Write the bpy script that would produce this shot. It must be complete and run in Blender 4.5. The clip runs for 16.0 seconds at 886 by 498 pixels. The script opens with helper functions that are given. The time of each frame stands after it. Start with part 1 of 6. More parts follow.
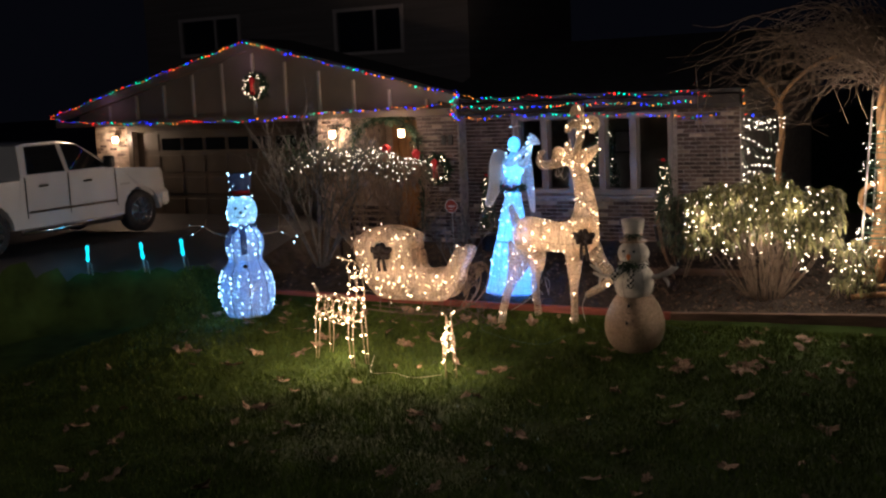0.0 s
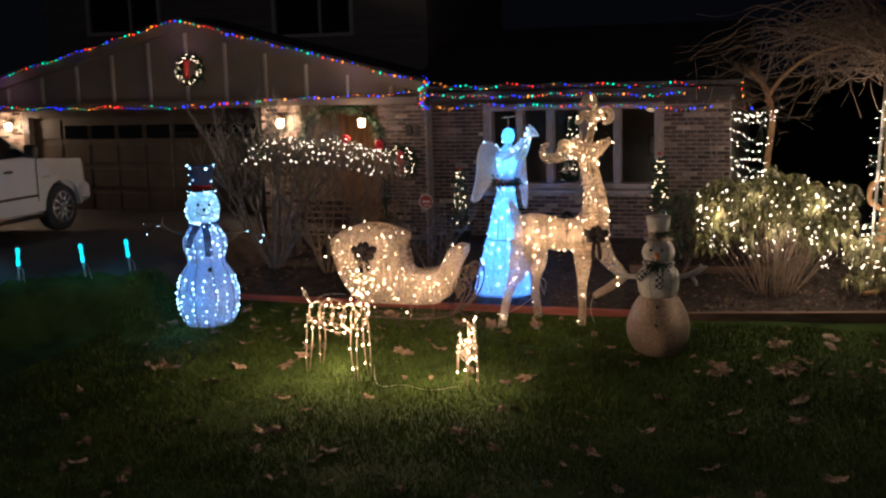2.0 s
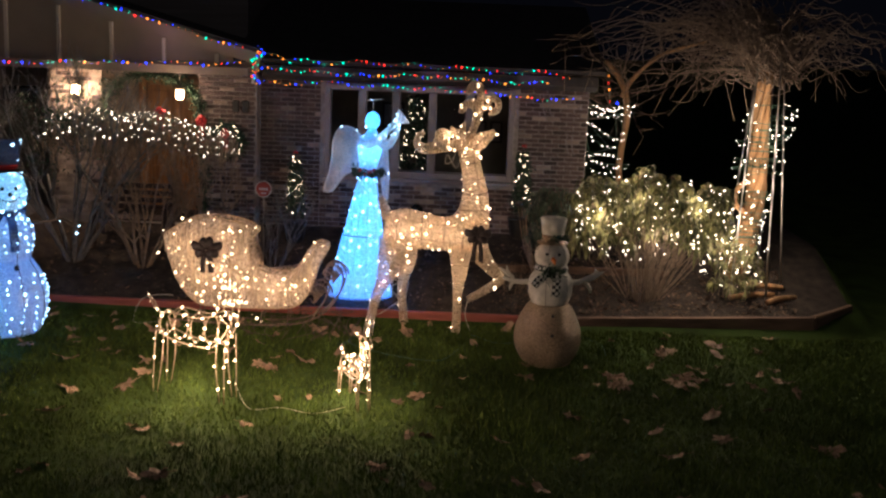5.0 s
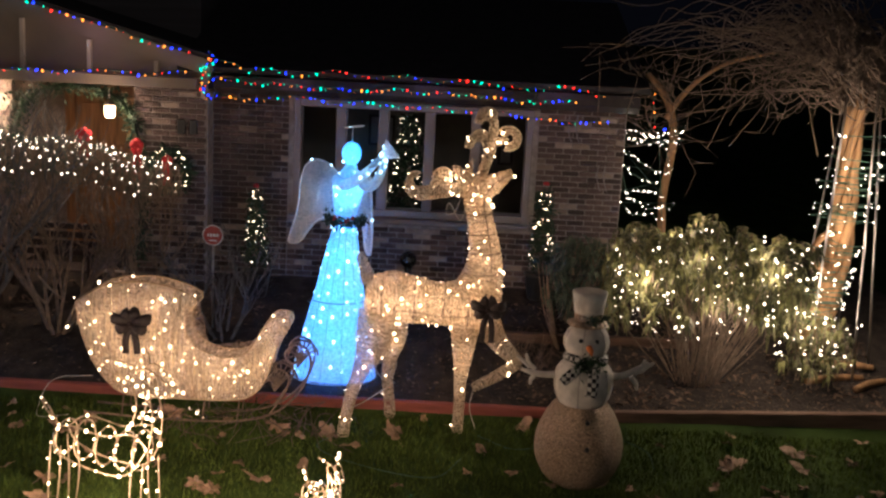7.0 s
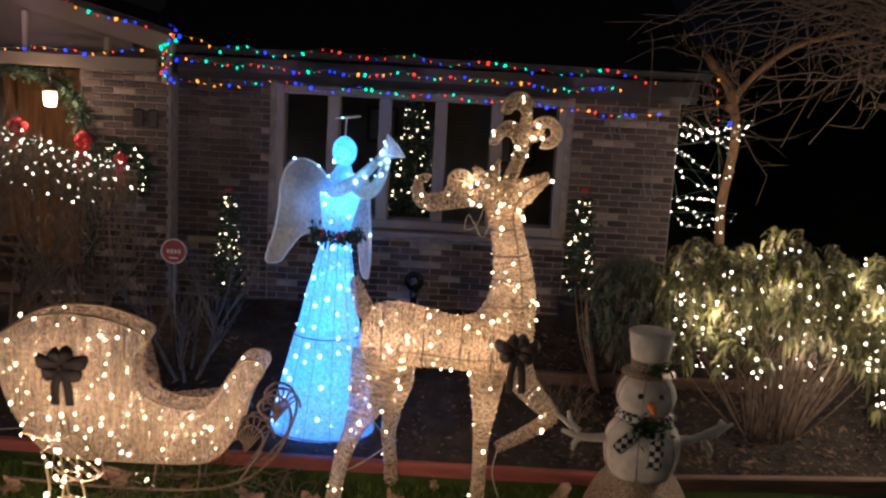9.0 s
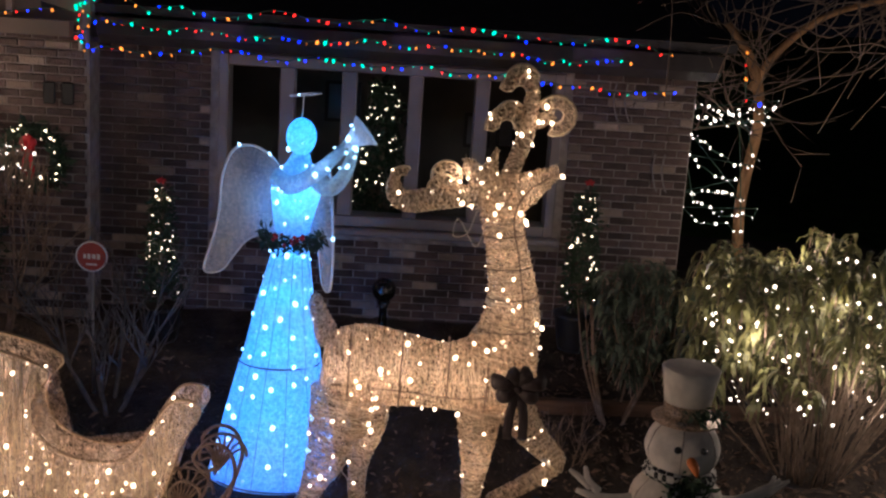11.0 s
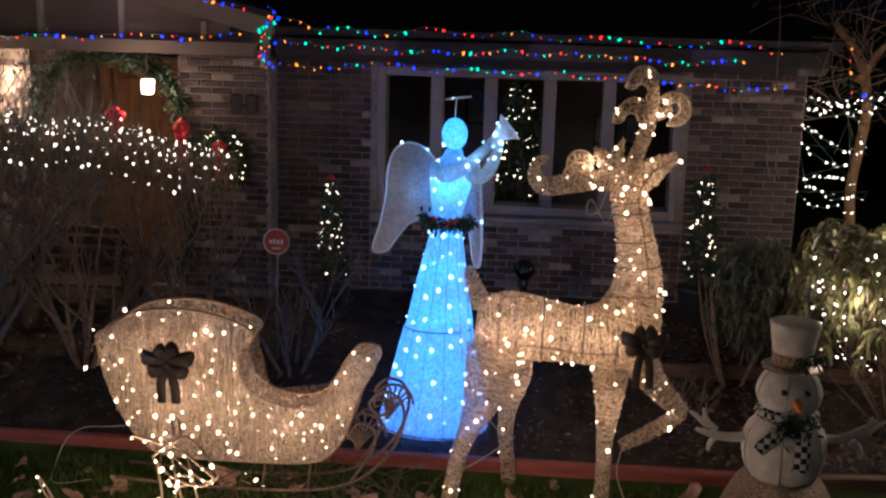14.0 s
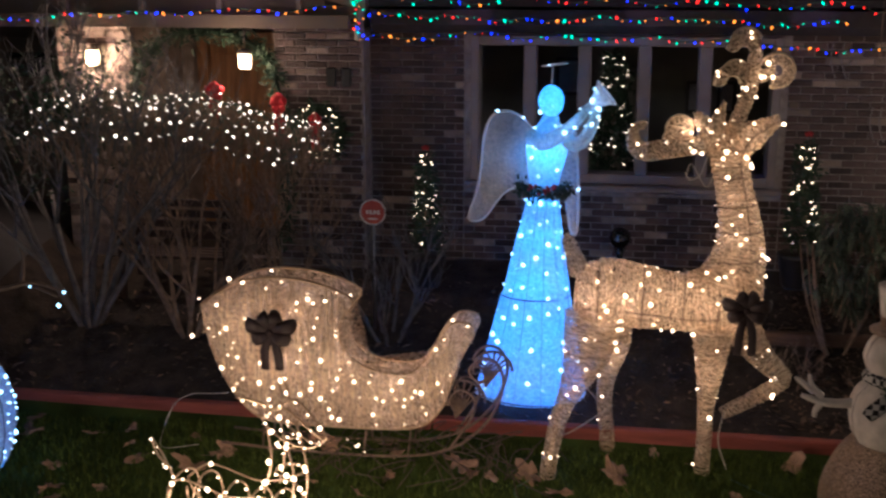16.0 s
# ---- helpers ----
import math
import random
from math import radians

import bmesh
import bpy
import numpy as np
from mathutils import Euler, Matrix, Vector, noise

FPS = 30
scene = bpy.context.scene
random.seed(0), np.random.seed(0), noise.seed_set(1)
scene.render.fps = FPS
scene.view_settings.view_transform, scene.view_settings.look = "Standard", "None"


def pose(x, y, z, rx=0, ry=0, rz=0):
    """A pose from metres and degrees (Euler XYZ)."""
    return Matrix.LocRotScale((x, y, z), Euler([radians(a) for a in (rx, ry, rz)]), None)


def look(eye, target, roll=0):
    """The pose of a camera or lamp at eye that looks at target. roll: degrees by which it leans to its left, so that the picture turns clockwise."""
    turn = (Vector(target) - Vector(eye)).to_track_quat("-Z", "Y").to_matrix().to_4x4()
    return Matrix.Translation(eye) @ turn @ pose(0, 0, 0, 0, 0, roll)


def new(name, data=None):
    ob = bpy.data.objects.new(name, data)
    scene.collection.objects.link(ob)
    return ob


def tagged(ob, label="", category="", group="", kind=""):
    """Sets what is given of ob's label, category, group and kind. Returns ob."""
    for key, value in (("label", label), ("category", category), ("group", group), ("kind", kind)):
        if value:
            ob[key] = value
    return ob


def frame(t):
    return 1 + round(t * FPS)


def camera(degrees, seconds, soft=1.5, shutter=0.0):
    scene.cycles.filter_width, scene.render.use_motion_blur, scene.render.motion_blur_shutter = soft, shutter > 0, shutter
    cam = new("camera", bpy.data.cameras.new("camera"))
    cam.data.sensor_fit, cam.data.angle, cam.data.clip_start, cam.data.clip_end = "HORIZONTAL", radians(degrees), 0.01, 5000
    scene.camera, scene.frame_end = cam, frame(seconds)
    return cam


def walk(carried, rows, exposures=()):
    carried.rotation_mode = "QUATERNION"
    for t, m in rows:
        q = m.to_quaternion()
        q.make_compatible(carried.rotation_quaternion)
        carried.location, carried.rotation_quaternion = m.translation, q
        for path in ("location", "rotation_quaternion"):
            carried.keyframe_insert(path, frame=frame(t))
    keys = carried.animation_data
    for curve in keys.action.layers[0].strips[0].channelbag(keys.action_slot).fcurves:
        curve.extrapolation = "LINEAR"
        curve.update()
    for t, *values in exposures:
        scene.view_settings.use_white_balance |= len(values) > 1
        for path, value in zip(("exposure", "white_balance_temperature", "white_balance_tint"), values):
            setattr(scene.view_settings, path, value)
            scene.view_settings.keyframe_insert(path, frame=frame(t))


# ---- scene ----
cam = camera(44.0, 16.0, soft=2.35, shutter=0.4)
PATH = [
    (0.0, (4.485, -10.965, 2.626), (3.539, -9.226, 2.344), -2.59),
    (0.5, (4.016, -10.893, 2.551), (3.125, -9.125, 2.267), -2.39),
    (1.0, (3.649, -10.797, 2.569), (2.804, -9.008, 2.279), -2.35),
    (1.5, (2.950, -10.876, 2.663), (2.204, -9.046, 2.358), -2.10),
    (2.0, (2.154, -10.948, 2.670), (1.536, -9.072, 2.357), -1.61),
    (2.5, (1.605, -10.767, 2.595), (1.103, -8.856, 2.286), -0.99),
    (3.0, (0.880, -10.692, 2.566), (0.563, -8.743, 2.246), -0.08),
    (3.5, (0.332, -10.726, 2.685), (0.169, -8.764, 2.333), 0.67),
    (4.0, (0.156, -10.696, 2.644), (0.062, -8.729, 2.294), 1.31),
    (6.5, (-0.255, -8.122, 3.059), (-0.246, -6.165, 2.647), 2.97),
    (7.0, (-0.162, -7.462, 3.002), (-0.174, -5.503, 2.598), 2.96),
    (7.5, (-0.198, -6.914, 2.935), (-0.210, -4.954, 2.535), 3.10),
    (8.0, (-0.200, -6.471, 2.882), (-0.221, -4.511, 2.482), 3.13),
    (8.5, (-0.207, -6.474, 2.864), (-0.235, -4.512, 2.476), 3.17),
    (9.0, (-0.282, -5.738, 2.791), (-0.293, -3.780, 2.385), 3.22),
    (11.5, (-0.476, -4.462, 2.688), (-0.393, -2.513, 2.243), 3.90),
    (12.0, (-0.532, -4.475, 2.689), (-0.512, -2.524, 2.247), 3.22),
    (12.5, (-0.558, -4.488, 2.700), (-0.615, -2.540, 2.253), 2.39),
    (13.0, (-0.593, -4.509, 2.679), (-0.704, -2.563, 2.230), 1.78),
    (13.5, (-0.543, -5.186, 2.710), (-0.688, -3.237, 2.286), 1.59),
    (14.0, (-0.496, -5.390, 2.729), (-0.652, -3.445, 2.288), 1.51),
    (14.5, (-0.467, -5.405, 2.715), (-0.629, -3.469, 2.242), 1.51),
    (15.0, (-0.474, -5.391, 2.688), (-0.650, -3.461, 2.194), 1.17),
    (15.5, (-0.489, -5.399, 2.670), (-0.712, -3.475, 2.171), 0.61),
    (16.0, (-0.578, -5.433, 2.677), (-0.881, -3.515, 2.195), 0.01),
]
walk(cam, [(t, look(eye, target, roll)) for t, eye, target, roll in PATH],
     exposures=[(0, 0.42, 5950, 15), (4, 0.42, 5950, 15), (7, 0.4, 5900, 15), (8.8, 0.27, 5800, 15), (11.3, -0.12, 5500, 19), (16, -0.12, 5550, 19)])

# ---- light of the night: a dark sky, the decorations, an unseen fill ----
world = bpy.data.worlds.new("night")
scene.world = world
world.use_nodes = True
world.node_tree.nodes["Background"].inputs[0].default_value = (0.33, 0.36, 0.56, 1)
world.node_tree.nodes["Background"].inputs[1].default_value = 0.0036
rng = random.Random(7)


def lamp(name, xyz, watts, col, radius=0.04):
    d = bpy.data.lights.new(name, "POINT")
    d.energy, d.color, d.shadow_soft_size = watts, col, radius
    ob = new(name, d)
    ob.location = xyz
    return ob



WARM, WHITE, ICE, BLUE = (1.0, 0.685, 0.42), (1.0, 0.78, 0.54), (0.3, 0.6, 1.0), (0.035, 0.33, 1.0)


# unseen fill lamp added behind the camera to lift lawn, truck and walls
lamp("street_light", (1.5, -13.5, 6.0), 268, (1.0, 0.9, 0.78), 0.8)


# ---- materials ----
def mat(name, col, rough=0.6, metal=0.0, var=0.25, scale=12.0, bump=0.15, bscale=90.0, stretch=(1, 1, 1), coat=0.0, rand=0.0, spec=0.5):
    m = bpy.data.materials.new(name)
    m.use_nodes = True
    nt = m.node_tree
    n, l = nt.nodes, nt.links
    b = n["Principled BSDF"]
    b.inputs["Roughness"].default_value, b.inputs["Metallic"].default_value = rough, metal
    b.inputs["Coat Weight"].default_value = coat
    b.inputs["Specular IOR Level"].default_value = spec
    tc, mp = n.new("ShaderNodeTexCoord"), n.new("ShaderNodeMapping")
    mp.inputs["Scale"].default_value = stretch
    l.new(tc.outputs["Object"], mp.inputs[0])
    big, fine = n.new("ShaderNodeTexNoise"), n.new("ShaderNodeTexNoise")
    big.inputs["Scale"].default_value, big.inputs["Detail"].default_value = scale, 5
    fine.inputs["Scale"].default_value, fine.inputs["Detail"].default_value = bscale, 3
    l.new(mp.outputs[0], big.inputs[0]); l.new(mp.outputs[0], fine.inputs[0])
    ramp = n.new("ShaderNodeValToRGB")
    ramp.color_ramp.elements[0].position, ramp.color_ramp.elements[1].position = 0.3, 0.72
    ramp.color_ramp.elements[0].color = (*[c * (1 - var) for c in col], 1)
    ramp.color_ramp.elements[1].color = (*[min(1, c * (1 + var)) for c in col], 1)
    l.new(big.outputs[0], ramp.inputs[0])
    out = ramp.outputs[0]
    if rand:
        oi, hs, mr = n.new("ShaderNodeObjectInfo"), n.new("ShaderNodeHueSaturation"), n.new("ShaderNodeMapRange")
        mr.inputs[3].default_value, mr.inputs[4].default_value = 1 - rand, 1 + rand
        ge, ad, fr = n.new("ShaderNodeNewGeometry"), n.new("ShaderNodeMath"), n.new("ShaderNodeMath")
        fr.operation = "FRACT"
        l.new(oi.outputs["Random"], ad.inputs[0]); l.new(ge.outputs["Random Per Island"], ad.inputs[1]); l.new(ad.outputs[0], fr.inputs[0])
        l.new(fr.outputs[0], mr.inputs[0]); l.new(mr.outputs[0], hs.inputs["Value"]); l.new(out, hs.inputs["Color"])
        out = hs.outputs[0]
    l.new(out, b.inputs["Base Color"])
    if bump:
        bp = n.new("ShaderNodeBump")
        bp.inputs["Strength"].default_value, bp.inputs["Distance"].default_value = bump, 0.02
        l.new(fine.outputs[0], bp.inputs["Height"]); l.new(bp.outputs[0], b.inputs["Normal"])
    return m


def thread(name, col, cover=0.5, scale=26.0, glitter=0.25, through_light=0.6, patchy=1.0):
    """Thread wound over a wire frame: gaps between the strands, light passes the strands in part."""
    m = bpy.data.materials.new(name)
    m.use_nodes = True
    nt = m.node_tree
    n, l = nt.nodes, nt.links
    n.remove(n["Principled BSDF"])
    tc = n.new("ShaderNodeTexCoord")
    masks = []
    for turn, s in (((0.2, 0.35, 0.1), 1.0), ((1.2, -0.5, 0.9), 1.3)):
        mp, w = n.new("ShaderNodeMapping"), n.new("ShaderNodeTexWave")
        mp.inputs["Rotation"].default_value = turn
        w.inputs["Scale"].default_value, w.inputs["Distortion"].default_value = scale * s, 7.0
        w.inputs["Detail"].default_value, w.inputs["Detail Scale"].default_value = 3.0, 2.0
        l.new(tc.outputs["Object"], mp.inputs[0]); l.new(mp.outputs[0], w.inputs[0])
        masks.append(w)
    mx, ramp = n.new("ShaderNodeMath"), n.new("ShaderNodeValToRGB")
    mx.operation = "MAXIMUM"
    l.new(masks[0].outputs["Fac"], mx.inputs[0]); l.new(masks[1].outputs["Fac"], mx.inputs[1])
    ramp.color_ramp.elements[0].position, ramp.color_ramp.elements[1].position = 1 - cover - 0.1, 1 - cover + 0.15
    ramp.color_ramp.elements[0].color, ramp.color_ramp.elements[1].color = (0.08, 0.08, 0.08, 1), (1, 1, 1, 1)
    patch_, add_ = n.new("ShaderNodeTexNoise"), n.new("ShaderNodeMath")
    patch_.inputs["Scale"].default_value, patch_.inputs["Detail"].default_value = 28, 4
    l.new(tc.outputs["Object"], patch_.inputs[0])
    add_.operation = "MULTIPLY_ADD"
    add_.inputs[1].default_value = 0.9 * patchy
    l.new(patch_.outputs[0], add_.inputs[0]); l.new(mx.outputs[0], add_.inputs[2])
    sub_ = n.new("ShaderNodeMath")
    sub_.operation = "SUBTRACT"
    sub_.inputs[1].default_value = 0.45 * patchy
    l.new(add_.outputs[0], sub_.inputs[0]); l.new(sub_.outputs[0], ramp.inputs[0])
    noise_t, cr = n.new("ShaderNodeTexNoise"), n.new("ShaderNodeValToRGB")
    noise_t.inputs["Scale"].default_value, noise_t.inputs["Detail"].default_value = 60, 4
    l.new(tc.outputs["Object"], noise_t.inputs[0])
    cr.color_ramp.elements[0].color = (*[c * (1 - 0.7 * patchy) for c in col], 1)
    cr.color_ramp.elements[1].color = (*[min(1, c * 1.25) for c in col], 1)
    cr.color_ramp.elements[0].position, cr.color_ramp.elements[1].position = 0.36, 0.6
    l.new(noise_t.outputs[0], cr.inputs[0])
    df, tl, gl, tp = n.new("ShaderNodeBsdfDiffuse"), n.new("ShaderNodeBsdfTranslucent"), n.new("ShaderNodeBsdfGlossy"), n.new("ShaderNodeBsdfTransparent")
    gl.inputs["Roughness"].default_value = 0.35
    for s in (df, tl, gl):
        l.new(cr.outputs[0], s.inputs["Color"])
    a, b, c = n.new("ShaderNodeMixShader"), n.new("ShaderNodeMixShader"), n.new("ShaderNodeMixShader")
    a.inputs[0].default_value, b.inputs[0].default_value = through_light, glitter
    l.new(df.outputs[0], a.inputs[1]); l.new(tl.outputs[0], a.inputs[2])
    l.new(a.outputs[0], b.inputs[1]); l.new(gl.outputs[0], b.inputs[2])
    l.new(ramp.outputs[0], c.inputs[0]); l.new(tp.outputs[0], c.inputs[1]); l.new(b.outputs[0], c.inputs[2])
    l.new(c.outputs[0], n["Material Output"].inputs[0])
    return m


def glow(name, col, strength):
    m = bpy.data.materials.new(name)
    m.use_nodes = True
    b = m.node_tree.nodes["Principled BSDF"]
    b.inputs["Base Color"].default_value = (*[min(1, c) for c in col], 1)
    b.inputs["Emission Color"].default_value = (*col, 1)
    b.inputs["Emission Strength"].default_value = strength
    m.cycles.emission_sampling = "NONE"
    return m


def glass(name, tint=(0.9, 0.95, 0.95)):
    m = bpy.data.materials.new(name)
    m.use_nodes = True
    b = m.node_tree.nodes["Principled BSDF"]
    b.inputs["Base Color"].default_value = (*tint, 1)
    b.inputs["Transmission Weight"].default_value, b.inputs["Roughness"].default_value = 1, 0.01
    b.inputs["IOR"].default_value = 1.1
    return m


GRASS = mat("grass", (0.045, 0.074, 0.016), 0.85, var=0.45, scale=3, bscale=150, bump=0.5, spec=0.12)
BLADE = mat("grass_blade", (0.08, 0.115, 0.022), 0.8, var=0.5, scale=2, bump=0, rand=0.5, spec=0.12)
MULCH = mat("mulch", (0.04, 0.029, 0.022), 0.95, var=0.6, scale=9, bscale=45, bump=1.0)
ASPHALT = mat("asphalt", (0.05, 0.05, 0.055), 0.55, var=0.3, scale=3, bscale=200, bump=0.5)
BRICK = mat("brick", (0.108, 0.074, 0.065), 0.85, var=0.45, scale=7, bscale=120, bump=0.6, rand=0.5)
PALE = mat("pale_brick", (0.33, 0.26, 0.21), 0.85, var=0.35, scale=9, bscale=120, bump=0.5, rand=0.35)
MORTAR = mat("mortar", (0.34, 0.3, 0.275), 0.95, var=0.3, scale=15, bscale=160, bump=0.4)
UPPER = mat("dark_siding", (0.09, 0.08, 0.08), 0.8, var=0.2, scale=2, stretch=(0.3, 0.3, 8), bump=0.1)
SIDING = mat("painted_siding", (0.24, 0.19, 0.14), 0.7, var=0.15, scale=2, bump=0.1)
# gable battens: the light that catches them is put into this paler colour
LIT_BATTEN = mat("lit_batten", (0.5, 0.43, 0.34), 0.6, var=0.15, scale=3, bump=0.08)
DARKPAINT = mat("dark_paint", (0.07, 0.055, 0.045), 0.45, var=0.25, scale=4, bump=0.05)
GARAGE = mat("garage_door_paint", (0.1, 0.08, 0.062), 0.5, var=0.2, scale=3, bump=0.05)
TRIM = mat("window_trim", (0.27, 0.24, 0.24), 0.5, var=0.12, scale=6, bump=0.08)
SHINGLE = mat("shingle", (0.035, 0.033, 0.035), 0.9, var=0.4, scale=12, bscale=70, bump=0.7)
DOORWOOD = mat("oak_door", (0.3, 0.14, 0.05), 0.4, var=0.4, scale=5, stretch=(6, 6, 0.6), bump=0.15)
REDWOOD = mat("red_edging", (0.28, 0.075, 0.055), 0.75, var=0.3, scale=6, stretch=(0.6, 4, 4), bump=0.3)
BROWNWOOD = mat("brown_edging", (0.15, 0.09, 0.06), 0.8, var=0.35, scale=6, stretch=(0.6, 4, 4), bump=0.3)
BARK = mat("bark", (0.16, 0.12, 0.09), 0.9, var=0.45, scale=14, stretch=(1, 1, 0.35), bscale=60, bump=0.7)
VINE = mat("vine_bark", (0.36, 0.2, 0.09), 0.85, var=0.45, scale=16, stretch=(1, 1, 0.3), bscale=50, bump=0.8)
SHOOT = mat("dark_shoot", (0.17, 0.122, 0.088), 0.85, var=0.4, scale=20, bump=0.3)
TWIG = mat("twig", (0.24, 0.175, 0.125), 0.85, var=0.4, scale=20, bump=0.3)
GREYTWIG = mat("grey_twig", (0.15, 0.142, 0.142), 0.85, var=0.35, scale=20, bump=0.3)
LEAF = mat("bush_leaf", (0.19, 0.185, 0.072), 0.55, var=0.6, scale=7, bump=0.1, rand=0.6)
DULLLEAF = mat("dull_leaf", (0.1, 0.13, 0.085), 0.6, var=0.55, scale=9, bump=0.1, rand=0.4)
DARKLEAF = mat("evergreen", (0.03, 0.06, 0.03), 0.6, var=0.5, scale=12, bump=0.1)
LITTER = mat("bed_litter", (0.13, 0.085, 0.058), 0.85, var=0.5, scale=20, bump=0.3, rand=0.6)
DEAD = mat("dead_leaf", (0.29, 0.185, 0.12), 0.75, var=0.45, scale=25, bump=0.3, rand=0.4)
GOLD = thread("gold_thread", (0.86, 0.65, 0.47), 0.2, 24)
SLEIGHM = thread("champagne_thread", (0.88, 0.68, 0.56), 0.15, 24)
FABRIC = thread("ice_fabric", (0.75, 0.85, 0.95), 0.85, 60, 0.06, 0.75, 0.4)
GOWN = thread("gown_fabric", (0.7, 0.88, 0.98), 0.86, 70, 0.04, 0.78, 0.28)
HATMESH = thread("hat_mesh", (0.1, 0.14, 0.26), 0.4, 60, 0.06, 0.5, 0.4)
MESHW = thread("wing_mesh", (0.8, 0.88, 0.95), 0.5, 70, 0.1, 0.6, 0.3)
STRAND = mat("gold_strand", (0.86, 0.65, 0.46), 0.45, metal=0.25, var=0.35, scale=30, bump=0)
GLITTER = mat("silver_glitter", (0.42, 0.31, 0.22), 0.3, metal=0.6, var=0.9, scale=110, bscale=130, bump=1.0)
WHITECLOTH = mat("white_cloth", (0.66, 0.61, 0.54), 0.85, var=0.2, scale=14, bscale=180, bump=0.5)
WIRE = mat("frame_wire", (0.55, 0.42, 0.28), 0.4, metal=0.7, var=0.15, bump=0)
DARKWIRE = mat("dark_wire", (0.1, 0.075, 0.055), 0.5, metal=0.4, var=0.2, bump=0)
BRONZE = mat("bronze_thread", (0.2, 0.14, 0.1), 0.6, metal=0.2, var=0.3, scale=40, bump=0.4)
CORD = mat("green_cord", (0.05, 0.12, 0.08), 0.5, var=0.15, bump=0)
PALECORD = mat("white_cord", (0.55, 0.5, 0.42), 0.5, var=0.1, bump=0)
BLACK = mat("black_plastic", (0.02, 0.02, 0.02), 0.4, var=0.2, bump=0.05)
RED = mat("red_ribbon", (0.5, 0.02, 0.025), 0.55, var=0.25, scale=12, bump=0.1)
WINE = mat("wine_ribbon", (0.014, 0.005, 0.005), 0.6, var=0.3, scale=12, bump=0.15)
ORANGE = mat("carrot_orange", (0.7, 0.2, 0.04), 0.6, var=0.2, bump=0.1)
METAL = mat("grey_metal", (0.45, 0.43, 0.4), 0.35, metal=0.9, var=0.15, bump=0.05)
CHROME = mat("chrome", (0.75, 0.75, 0.75), 0.15, metal=1.0, var=0.1, bump=0.02)
PEARL = mat("pearl_paint", (0.66, 0.64, 0.62), 0.2, var=0.05, scale=2, bump=0.01, coat=0.6)
RUBBER = mat("rubber", (0.02, 0.02, 0.022), 0.75, var=0.3, bump=0.1)
CARGLASS = mat("dark_glass", (0.01, 0.012, 0.014), 0.05, var=0.1, bump=0, coat=0.5)
BENCHM = mat("bench_iron", (0.045, 0.025, 0.02), 0.5, var=0.3, bump=0.1)
SIGNRED = mat("sign_red", (0.42, 0.07, 0.05), 0.45, var=0.1, bump=0)
SIGNWHITE = mat("sign_white", (0.8, 0.8, 0.78), 0.5, var=0.05, bump=0)
ROOM = mat("room_wall", (0.2, 0.17, 0.14), 0.9, var=0.2, scale=3, bump=0.05)
PLAID = mat("plaid", (0.5, 0.5, 0.48), 0.9, var=0.1, bscale=200, bump=0.4)
PANE = glass("window_glass")
B_WARM = glow("bulb_warm", (1.0, 0.74, 0.44), 5.5)
B_WHITE = glow("bulb_white", (1.0, 0.84, 0.6), 5.5)
B_ICE = glow("bulb_ice", (0.45, 0.8, 1.0), 4.5)
B_CYAN = glow("bulb_cyan", (0.3, 0.85, 1.0), 5)
B_SCONCE = glow("sconce_bulb", (1.0, 0.72, 0.38), 9)
B_TEAL = glow("stake_lens", (0.02, 0.6, 0.72), 1.3)
COLOURS = [glow("bulb_red", (1.0, 0.02, 0.01), 3.0), glow("bulb_green", (0.0, 0.72, 0.36), 2.6), glow("bulb_blue", (0.012, 0.03, 1.0), 4.2), glow("bulb_orange", (1.0, 0.27, 0.02), 2.8)]


# check pattern of the scarf
nt = PLAID.node_tree
ck = nt.nodes.new("ShaderNodeTexChecker")
ck.inputs["Scale"].default_value = 34
ck.inputs["Color1"].default_value, ck.inputs["Color2"].default_value = (0.012, 0.012, 0.014, 1), (0.55, 0.54, 0.5, 1)
tcn = nt.nodes.new("ShaderNodeTexCoord")
nt.links.new(tcn.outputs["Object"], ck.inputs[0])
nt.links.new(ck.outputs[0], nt.nodes["Principled BSDF"].inputs["Base Color"])


# ---- building helpers ----
def finish(bm, name, mats, smooth=True):
    me = bpy.data.meshes.new(name)
    bmesh.ops.recalc_face_normals(bm, faces=bm.faces)
    bm.to_mesh(me)
    bm.free()
    for m in mats if isinstance(mats, (list, tuple)) else [mats]:
        me.materials.append(m)
    if smooth:
        me.polygons.foreach_set("use_smooth", [True] * len(me.polygons))
    return me


def part(name, bm, mats, parent, label="", smooth=True):
    ob = new(name, finish(bm, name, mats, smooth))
    ob.parent = parent
    if label:
        ob["label"] = label
    return ob


def empty(name, label, category, xyz=(0, 0, 0), group="", kind=""):
    ob = new(name)
    ob.location = xyz
    ob.empty_display_size = 0.1
    return tagged(ob, label, category, group, kind)


def mesh_thing(name, bm, mats, label, category, xyz=(0, 0, 0), group="", kind="", smooth=True):
    ob = new(name, finish(bm, name, mats, smooth))
    ob.location = xyz
    return tagged(ob, label, category, group, kind)


def box(bm, a, b, mi=0, bevel=0.0):
    a, b = Vector(a), Vector(b)
    r = bmesh.ops.create_cube(bm, size=1, matrix=Matrix.Translation((a + b) / 2) @ Matrix.Diagonal((*[max(1e-4, abs(q)) for q in b - a], 1)))
    fs = {f for v in r["verts"] for f in v.link_faces}
    for f in fs:
        f.material_index = mi
    if bevel:
        es = {e for f in fs for e in f.edges}
        got = bmesh.ops.bevel(bm, geom=list(es), offset=bevel, segments=1, affect="EDGES")
        for f in got["faces"]:
            f.material_index = mi
    return bm


